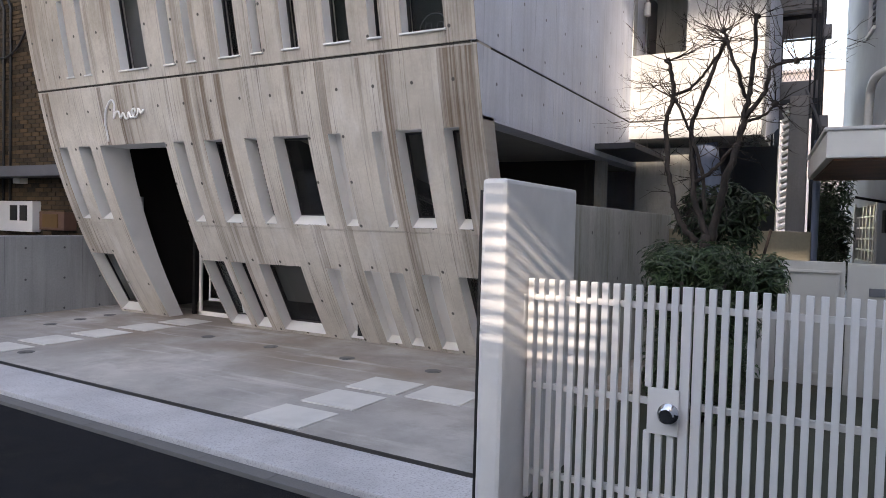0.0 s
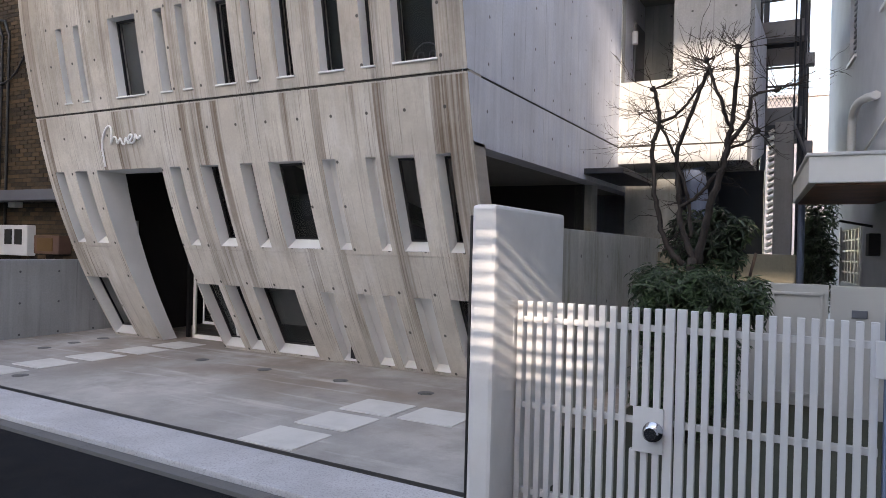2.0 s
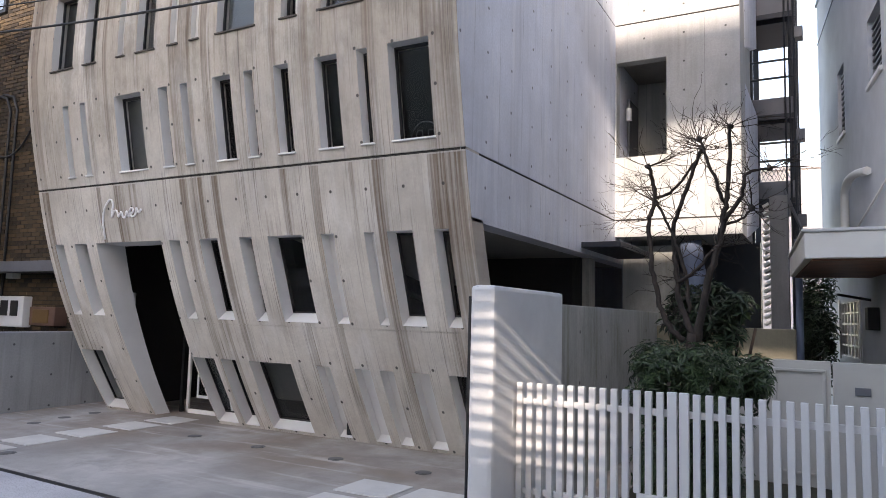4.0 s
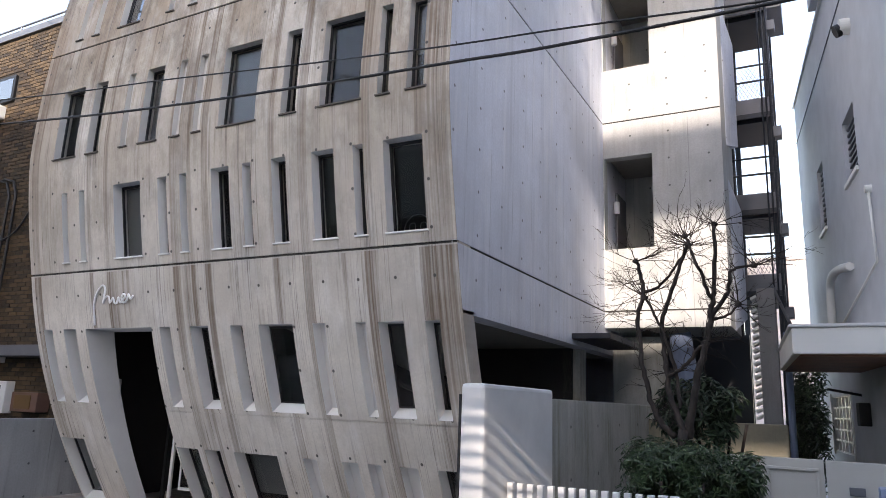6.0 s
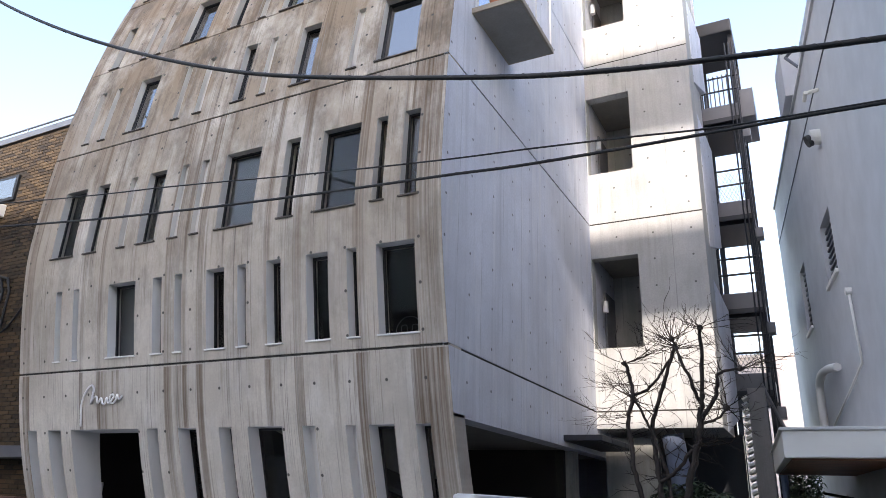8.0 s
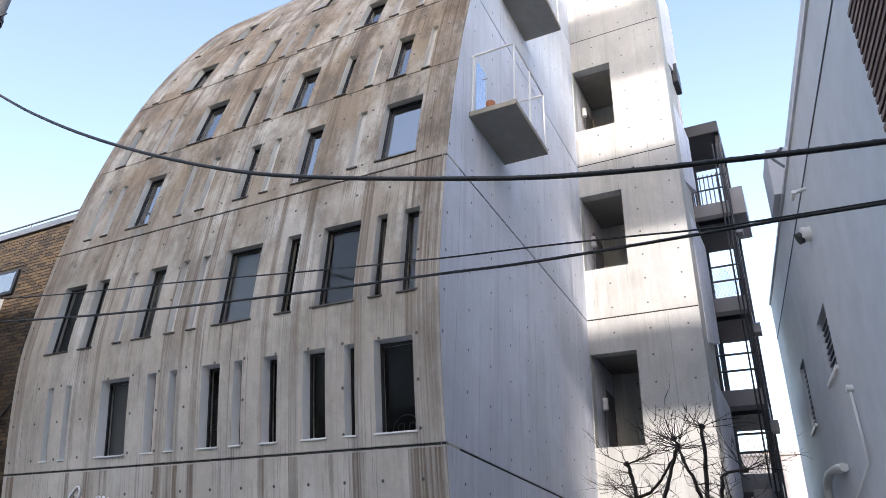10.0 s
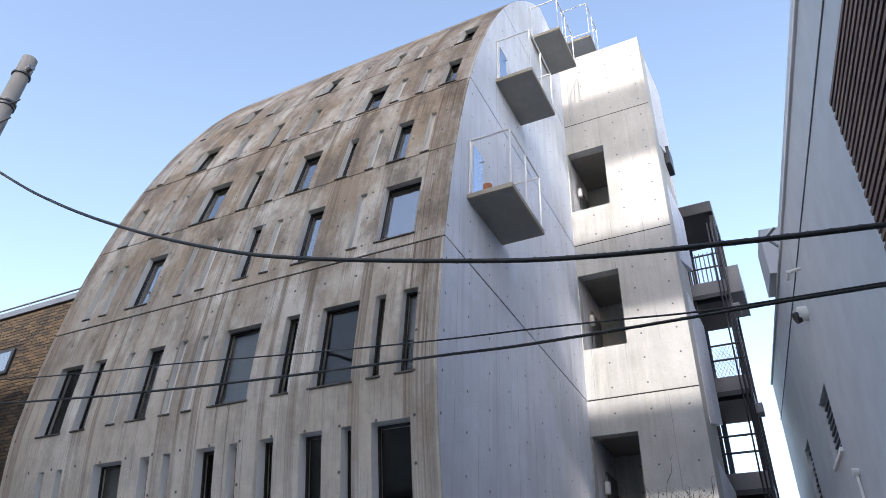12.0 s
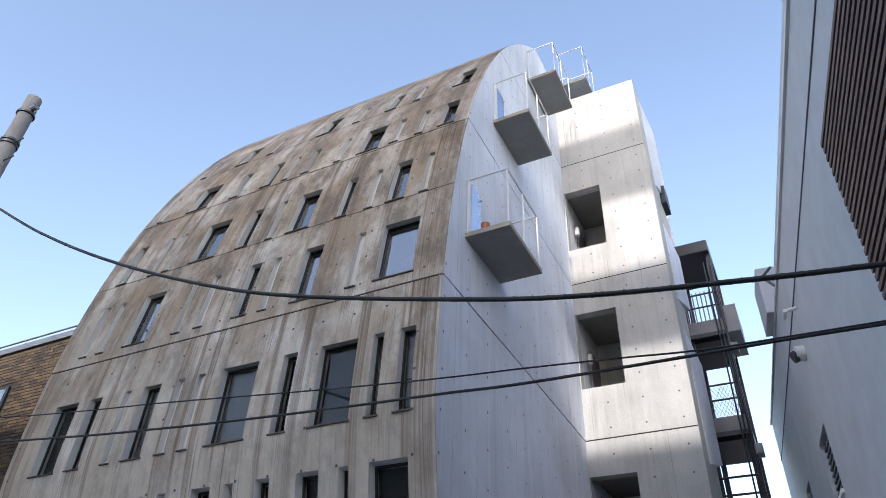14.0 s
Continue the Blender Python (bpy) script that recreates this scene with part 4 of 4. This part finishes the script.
part("roof_bracket", rod(on_house(8.6, ROOF + 0.1, 0.02), on_house(8.75, ROOF + 0.35, 0.12), 0.02, 8), STEEL_GREY, house)
part("roof_bracket", rod(on_house(8.75, ROOF + 0.35, 0.12), on_house(8.6, ROOF + 0.4, 0.0), 0.02, 8), STEEL_GREY, house)

settle(house, 1.27, (0.065, -0.2, -0.13))

# ---- brick house on the far left ----
BY = 6.75
bh = thing("brick_house", "brown brick-clad house with a metal ledge and a flat roof", "house", at=(-15, 7, 0))
part("wall", box(-26, -9.78, BY, 14, 0, 8.2), MORTAR, bh)
part("parapet", box(-26, -9.9, BY - 0.06, 14, 8.2, 8.33, 0.01), STEEL_GREY, bh)
part("roof_rail", rod((-26, BY, 8.45), (-11.2, BY, 8.45), 0.02, 6), STEEL_GREY, bh)
for k in range(8):
    part("rail_post", rod((-11.4 - k * 1.6, BY, 8.33), (-11.4 - k * 1.6, BY, 8.45), 0.015, 6), STEEL_GREY, bh)
win = part("window", box(-14.4, -12.80, BY - 0.05, BY + 0.05, 6.88, 7.40, 0.01), FRAME, bh)
pane_of("pane", [(-14.33, BY - 0.055, 6.94), (-12.86, BY - 0.055, 6.94), (-12.86, BY - 0.055, 7.34), (-14.33, BY - 0.055, 7.34)], GLASS_SKY, win)
part("wall_unit", box(-13.9, -13.0, BY - 0.3, BY, 6.55, 6.8, 0.02), CREAM, bh)
BL, BHT = 0.215, 0.058
bvs, bfs = [], []
near = []
row = 0
z = 0.9
while z < 8.15:
    x = -9.8 - (0.5 * (BL + 0.012) if row % 2 else 0)
    while x - BL > -19:
        jut = 0.012 + 0.004 * random.random()
        if not (-14.45 < x and x - BL < -12.75 and 6.81 < z < 7.42):
            if len(near) < 300 and 1.3 < z < 3.6 and x > -12.2:
                near.append((x, z, jut))
            else:
                n = len(bvs)
                y0 = BY - jut
                bvs += [(x, y0, z), (x - BL, y0, z), (x - BL, y0, z + BHT), (x, y0, z + BHT), (x, BY, z), (x - BL, BY, z), (x - BL, BY, z + BHT), (x, BY, z + BHT)]
                bfs += [(n, n + 1, n + 2, n + 3), (n, n + 4, n + 5, n + 1), (n + 1, n + 5, n + 6, n + 2), (n + 2, n + 6, n + 7, n + 3), (n + 3, n + 7, n + 4, n)]
        x -= BL + 0.012
    z += BHT + 0.012
    row += 1
rest = raw("brickwork", bvs, bfs, BRICK, bh, "brown brick cladding")
rest["kind"] = "stuff"
ledge = part("ledge", box(-26, -9.8, BY - 0.4, BY, 2.17, 2.34, 0.01), LEDGE, bh, "grey metal ledge")
low = part("wall_low", box(-10.75, -10.47, -2.0, 8.3, 0, 1.255, 0.012), LOW)
tagged(low, "low grey concrete boundary wall with tie holes", "wall", kind="structure")
meter = thing("meter_cabinet", "white meter cabinet with two dark windows on the brick wall", "cabinet", at=(-12.6, 6.6, 1.4))
part("body", box(-12.55, -11.6, BY - 0.16, BY - 0.012, 1.2, 1.7, 0.015), WHITE, meter)
for x in (-12.12, -11.84):
    part("meter_window", box(x - 0.1, x + 0.1, BY - 0.172, BY - 0.158, 1.38, 1.63, 0.004), BLACK, meter)
tray = part("wall_box", box(-11.3, -10.65, BY - 0.22, BY - 0.012, 1.24, 1.53, 0.01), SLAT)
tagged(tray, "brown wall box beside the meter cabinet", "box")
part("lid", box(-11.2, -10.8, BY - 0.235, BY - 0.22, 1.28, 1.49, 0.005), plain("ochre_plastic", (0.13, 0.07, 0.022), 0.5), tray)
for x in (-12.37, -12.17):
    tube("conduit", [(x, BY - 0.04, z) for z in (1.3, 2.8, 3.6, 4.6, 5.0)] + [(x - 0.12, BY - 0.05, 5.25), (x - 0.4, BY - 0.05, 5.32), (x - 0.9, BY - 0.04, 5.2)], 0.022, BLACK, bh)
tube("conduit", spline([(-11.6, BY - 0.04, 4.75), (-12.0, BY - 0.05, 4.3), (-12.5, BY - 0.05, 4.2), (-13.1, BY - 0.04, 4.5)], 6), 0.018, BLACK, bh)
wall_lamp = part("wall_spotlight", box(-12.15, -11.95, BY - 0.15, BY - 0.015, 1.98, 2.08, 0.01), CREAM)
settle(meter, 1.111, (0.31, 0.0, 0.1))
settle(tray, 1.111, (0.3, 0.0, 0.11))
settle(wall_lamp, 1.111, (0.28, 0.0, 0.11))
tagged(wall_lamp, "small cream spotlight under the ledge", "lamp")

# ---- utility pole and cables ----
pa = radians(70.88)
pd = 8.6
pole = thing("utility_pole", "grey concrete utility pole with steel bands", "pole", at=(-math.sin(pa) * pd, math.cos(pa) * pd, 0))
px, py = -math.sin(pa) * pd, math.cos(pa) * pd
part("mast", rod((px, py, 0), (px, py, 9.25), 0.15, 24, None, 0.1), MAST, pole, "", True)
for z in (8.3, 8.36, 8.9):
    part("band", rod((px, py, z), (px, py, z + 0.03), 0.122, 24), STEEL_DARK, pole)
for z in (8.0, 8.33):
    part("step_bolt", rod((px - 0.3, py, z), (px + 0.3, py, z), 0.012, 8), STEEL_DARK, pole)
part("ring", rod((px + 0.1, py, 9.0), (px + 0.17, py, 9.02), 0.05, 14), STEEL_GREY, pole)


settle(pole, 1.3, (-0.25, 0.12, 0.05))


def cable(pts, r, label, twist=False):
    line = spline(pts, 14)
    c = tube("overhead_cable", line, r, BLACK, None, sides=7)
    tagged(c, label, "cable", "overhead cables")
    if twist:
        fine = []
        for i in range(len(line) - 1):
            for k in range(5):
                p = line[i].lerp(line[i + 1], k / 5)
                a = (i * 5 + k) * 0.55
                fine.append(p + Vector((0, math.cos(a) * r * 0.93, math.sin(a) * r * 0.93)))
        tube("lashing_wire", fine, r * 0.2, BLACK, c, sides=4)
    return c


CY = 4.0
cable([(-16, CY, 12.7), (-10.43, CY, 8.953), (-8.454, CY, 7.698), (-6.653, CY, 6.72), (-4.931, CY, 5.934), (-3.632, CY, 5.472), (-1.782, CY, 4.963), (-0.83, CY, 4.759), (0.175, CY, 4.61), (1.07, CY, 4.5), (3.0, CY, 4.3)],
      0.021, "thick black bundled overhead cable sagging across the street", True)
CY = 3.9
cable([(-12, CY, 5.0), (-6.908, CY, 4.459), (-4.923, CY, 4.282), (-3.322, CY, 4.175), (-2.092, CY, 4.113), (-1.373, CY, 4.072), (-0.211, CY, 4.05), (0.352, CY, 4.045), (0.937, CY, 4.03), (3, CY, 3.98)], 0.0115, "black overhead service cable", True)
cable([(-12, CY, 5.35), (-7.08, CY, 4.761), (-5.022, CY, 4.556), (-3.36, CY, 4.372), (-2.098, CY, 4.248), (-1.377, CY, 4.193), (-0.657, CY, 4.13), (-0.2, CY, 4.085), (0.352, CY, 4.062), (3, CY, 4.0)], 0.007, "thin black overhead wire")


# ---- plants ----
def leaf_cloud(name, centre, size, count, length, mat, parent, seed, whorl=5):
    """Long leaves in whorls through an uneven crown."""
    rnd = random.Random(seed)
    vs, fs = [], []
    c, s = Vector(centre), Vector(size)
    clumps = [Vector((rnd.uniform(-1, 1), rnd.uniform(-1, 1), rnd.uniform(-1, 1))) for _ in range(26)]
    clumps = [v.normalized() * rnd.uniform(0.45, 0.8) for v in clumps]
    for _ in range(count):
        base = rnd.choice(clumps)
        d = Vector((rnd.gauss(0, 1), rnd.gauss(0, 1), rnd.gauss(0, 1))).normalized()
        q = base + d * rnd.uniform(0.15, 0.42)
        p = c + Vector((q.x * s.x, q.y * s.y, q.z * s.z))
        axis = (d + Vector((0, 0, 0.6))).normalized()
        u = axis.orthogonal().normalized()
        w = axis.cross(u)
        off = rnd.uniform(0, 6.28)
        for k in range(whorl):
            a = off + 2 * math.pi * k / whorl + rnd.uniform(-0.3, 0.3)
            out = (u * math.cos(a) + w * math.sin(a) + axis * rnd.uniform(-0.25, 0.35)).normalized()
            side = out.cross(axis).normalized()
            L = length * rnd.uniform(0.7, 1.25)
            n = len(vs)
            vs += [p, p + out * L * 0.5 + side * L * 0.13, p + out * L - axis * L * 0.22, p + out * L * 0.5 - side * L * 0.13]
            fs += [(n, n + 1, n + 2), (n, n + 2, n + 3)]
    me = bpy.data.meshes.new(name)
    me.from_pydata([tuple(v) for v in vs], [], fs)
    me.materials.append(mat)
    return under(new(name, me), parent)


shrub = thing("shrub", "dense dark green evergreen shrub with long leaves behind the gate", "shrub", at=(-0.95, 5.8, 0.08))
for k in range(7):
    a = k * 0.9
    tube("stem", spline([(-0.95 + 0.05 * math.cos(a), 5.8 + 0.05 * math.sin(a), 0.05), (-0.95 + 0.2 * math.cos(a), 5.8 + 0.15 * math.sin(a), 0.6), (-0.95 + 0.35 * math.cos(a), 5.8 + 0.3 * math.sin(a), 1.2)], 4), 0.014, BARK, shrub)
leaf_cloud("crown", (-0.96, 5.8, 1.13), (0.50, 0.42, 0.42), 2700, 0.062, LEAF, shrub, 3)
leaf_cloud("lower_crown", (-0.93, 5.85, 0.6), (0.5, 0.4, 0.55), 1900, 0.065, LEAF, shrub, 4)
shrub2 = thing("shrub", "dark broad-leaved evergreen shrub behind the bare tree", "shrub", at=(-1.05, 8.9, 0.08))
for k in range(4):
    tube("stem", spline([(-1.05, 8.9, 0.05), (-1.05 + 0.15 * math.cos(k * 1.7), 8.9, 0.9), (-1.05 + 0.3 * math.cos(k * 1.7), 8.9 + 0.1 * math.sin(k), 1.6)], 4), 0.018, BARK, shrub2)
leaf_cloud("crown", (-1.3, 8.9, 1.72), (0.55, 0.4, 0.42), 330, 0.14, LEAF_FAR, shrub2, 7, 6)
leaf_cloud("lower_crown", (-0.72, 7.2, 1.15), (0.3, 0.3, 0.3), 220, 0.11, LEAF, shrub2, 9, 6)
shrub3 = thing("shrub", "dark hedge shrub in the gap beside the house", "shrub", at=(-0.12, 13.4, 0))
tube("stem", spline([(-0.12, 13.4, 0), (-0.1, 13.4, 1.0), (-0.15, 13.4, 2.0)], 4), 0.03, BARK, shrub3)
leaf_cloud("crown", (-0.12, 13.4, 1.7), (0.35, 0.4, 1.25), 900, 0.12, LEAF_FAR, shrub3, 12, 5)

tree = thing("bare_tree", "bare pruned tree with knobbly limbs and fine twigs", "tree", at=(-1.28, 8.0, 0.08))
TYY = 8.0


def limb(pts, r0, r1, depth=0.0):
    line = spline([(x, TYY + d, z) for x, d, z in pts], 7)
    n = len(line)
    rnd = random.Random(int(r0 * 1e5) + n)
    line = [p + Vector((rnd.uniform(-1, 1), rnd.uniform(-1, 1), 0)) * 0.012 for p in line]
    tp = [(r0 + (r1 - r0) * i / (n - 1)) / r0 * rnd.uniform(0.92, 1.1) for i in range(n)]
    tube("limb", line, r0 * 0.85, BARK, tree, taper=tp, sides=8)
    return line


trunk = limb([(-1.31, 0, 0.0), (-1.31, 0, 0.8), (-1.31, 0, 1.52)], 0.09, 0.075)
BRANCHES = [
    limb([(-1.40, 0, 1.45), (-1.55, 0, 1.6), (-1.67, 0.05, 1.87), (-1.76, 0.1, 2.29), (-1.79, 0.1, 2.79), (-1.72, 0.1, 3.07), (-1.78, 0.05, 3.43)], 0.038, 0.024),
    limb([(-1.29, 0, 1.45), (-1.33, 0, 1.6), (-1.45, 0.1, 1.87), (-1.50, 0.15, 2.25), (-1.53, 0.15, 2.67), (-1.40, 0.1, 3.08), (-1.19, 0.05, 3.59)], 0.046, 0.022),
    limb([(-1.26, 0, 1.45), (-1.17, -0.05, 1.94), (-1.03, -0.1, 2.41), (-0.96, -0.1, 2.78), (-0.92, -0.1, 3.05), (-0.88, -0.1, 3.76)], 0.052, 0.022),
    limb([(-0.96, -0.1, 2.73), (-0.78, -0.15, 2.99), (-0.72, -0.2, 3.21), (-0.51, -0.2, 3.26)], 0.03, 0.014),
    limb([(-1.47, 0.1, 2.09), (-1.27, 0.0, 2.21), (-1.10, -0.06, 2.4), (-1.03, -0.1, 2.45)], 0.024, 0.02),
    limb([(-1.73, 0.1, 3.05), (-1.55, 0.2, 3.15), (-1.37, 0.2, 3.36), (-1.19, 0.1, 3.59)], 0.022, 0.015),
    limb([(-0.95, -0.1, 2.70), (-0.77, -0.2, 2.74), (-0.68, -0.2, 2.85)], 0.02, 0.013),
    limb([(-0.96, -0.1, 2.94), (-1.06, -0.2, 3.27), (-1.18, -0.2, 3.62)], 0.024, 0.016),
    limb([(-1.34, 0.02, 1.75), (-1.39, 0.1, 2.15), (-1.53, 0.1, 2.64), (-1.70, 0.1, 3.0)], 0.026, 0.016),
]
tw_v, tw_f = [], []


def twig_tube(p, d, length, r, rnd, level):
    pts, dirs = [p.copy()], [d]
    for i in range(4):
        p = p + d * (length / 4)
        d = (d + Vector((rnd.gauss(0, 0.16), rnd.gauss(0, 0.16), rnd.gauss(0.04, 0.13)))).normalized()
        pts.append(p.copy())
        dirs.append(d)
    b = len(tw_v)
    for i, (q, e) in enumerate(zip(pts, dirs)):
        u = e.orthogonal().normalized()
        w = e.cross(u)
        rr = r * (1 - 0.7 * i / 4)
        for k in range(3):
            tw_v.append(q + (u * math.cos(2.0944 * k) + w * math.sin(2.0944 * k)) * rr)
    for i in range(4):
        for k in range(3):
            k2 = (k + 1) % 3
            tw_f.append((b + i * 3 + k, b + i * 3 + k2, b + i * 3 + 3 + k2, b + i * 3 + 3 + k))
    if level < 2:
        for i in range(1, 5):
            if rnd.random() < 0.7:
                e = (dirs[i] + Vector((rnd.gauss(0, 0.6), rnd.gauss(0, 0.6), rnd.gauss(0.1, 0.45)))).normalized()
                twig_tube(pts[i], e, length * rnd.uniform(0.35, 0.65), r * 0.6, rnd, level + 1)


rnd = random.Random(21)
for line in BRANCHES:
    end = line[-1]
    kn = bmesh.new()
    bmesh.ops.create_icosphere(kn, subdivisions=2, radius=0.032, matrix=Matrix.Translation(end))
    for v in kn.verts:
        v.co += (v.co - end) * rnd.uniform(-0.3, 0.4)
    part("knot", kn, BARK, tree)
    for _ in range(9):
        d = Vector((rnd.gauss(0, 0.9), rnd.gauss(0, 0.6), rnd.gauss(0.45, 0.5))).normalized()
        twig_tube(end, d, rnd.uniform(0.25, 0.5), 0.007, rnd, 0)
    for i in range(4, len(line) - 1, 3):
        for _ in range(2):
            d = Vector((rnd.gauss(0, 0.9), rnd.gauss(0, 0.5), rnd.gauss(0.3, 0.5))).normalized()
            twig_tube(line[i], d, rnd.uniform(0.12, 0.36), 0.006, rnd, 1)
for _ in range(14):
    d = Vector((-1, rnd.gauss(0, 0.3), rnd.gauss(0.0, 0.45))).normalized()
    twig_tube(Vector((-1.74, 8.1, rnd.uniform(2.6, 3.6))), d, rnd.uniform(0.3, 0.6), 0.006, rnd, 0)
me = bpy.data.meshes.new("twig_mass")
me.from_pydata([tuple(v) for v in tw_v], [], tw_f)
me.materials.append(BARK)
tw = under(new("twig_mass", me), tree)
tw["kind"] = "stuff"

for ob in (tree, shrub2):
    settle(ob, 0.88, (0.06, -0.057, 0.02))

# ---- distance, and unseen blocks added to shape the light ----
farb = thing("far_building", "pale pinkish rendered building in the distance", "building", at=(-0.5, 34, 0))
part("wall", box(-2.6, 2.5, 33, 40, 0, 8.3, 0.02), PINK, farb)
part("roof_ledge", box(-2.7, 2.6, 32.9, 40, 8.3, 8.45, 0.02), PINK, farb)
# Unseen block; its openings are placed to throw sun on tower, pillar and canopy.
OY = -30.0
opp = thing("opposite_building", "unseen pale block across the street with openings placed to band the sunlight", "building", at=(2, OY, 0))
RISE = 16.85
SUN_SLOTS = [(5.2, 7.5, lo + RISE, hi + RISE) for lo, hi in ((3.08, 4.95), (6.4, 8.35), (10.0, 11.9), (13.9, 16.0))] + [(5.2, 5.85, 14.75, 15.5), (7.1, 8.5, 17.05, 17.7)]
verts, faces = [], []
zs = levels(0, 35, [v for g in SUN_SLOTS for v in g[2:]] + [9.0, 22.5], 5.0)
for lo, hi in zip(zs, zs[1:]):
    # low wings added to hide the bright horizon from the window glass
    for p, q in runs_of(lo, hi, SUN_SLOTS, -60 if lo < 8.9 else -16 if lo < 22.4 else -2.8, 45 if lo < 8.9 else 12):
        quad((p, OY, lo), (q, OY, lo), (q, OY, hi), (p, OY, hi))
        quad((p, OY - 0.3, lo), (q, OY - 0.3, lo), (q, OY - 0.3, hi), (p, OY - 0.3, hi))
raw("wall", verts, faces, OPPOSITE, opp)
# Added out of view: slats that break the sun into stripes on the gate wall.
stripe_caster = thing("garage", "unseen low block with slats added to cast stripes on the gate wall", "garage", at=(0, -4, 0))
part("wall", box(-3.5, 3.0, -6.5, -2.6, 0, 2.75, 0.02), OPPOSITE, stripe_caster)
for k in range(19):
    part("stripe_slat", box(-0.9, 0.9, -2.62, -2.6, 2.82 + k * 0.08, 2.82 + k * 0.08 + 0.042), STEEL_GREY, stripe_caster)
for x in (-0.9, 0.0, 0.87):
    part("fence_post", box(x, x + 0.03, -2.66, -2.622, 2.75, 4.35), STEEL_GREY, stripe_caster)
# added out of view to cut the sky light on the brick house
nb = thing("street_house", "unseen plain block added to keep sky light off the brick house", "house", at=(-20, 1, 0))
part("wall", box(-28, -14.6, -3, 5.2, 0, 9, 0.02), OPPOSITE, nb)
# bricks that can be told apart
mesh = None
for x, z, jut in near:
    if mesh is None:
        mesh = mesh_of("brick", [(0, 0, 0), (-BL, 0, 0), (-BL, 0, BHT), (0, 0, BHT), (0, 0.02, 0), (-BL, 0.02, 0), (-BL, 0.02, BHT), (0, 0.02, BHT)],
                       [(0, 1, 2, 3), (0, 4, 5, 1), (1, 5, 6, 2), (2, 6, 7, 3), (3, 7, 4, 0)], brick_mat())
        nt = mesh.materials[0].node_tree
        info = nt.nodes.new("ShaderNodeObjectInfo")
        for node in nt.nodes:
            if node.type == "NEW_GEOMETRY":
                for ln in list(nt.links):
                    if ln.from_node == node:
                        nt.links.new(info.outputs["Random"], ln.to_socket)
    b = under(new("brick", mesh), bh)
    b.location = (x, BY - jut, z)
# the brick house stands behind the low wall
settle(bh, 1.111, (0.0, 0.0, 0.0))
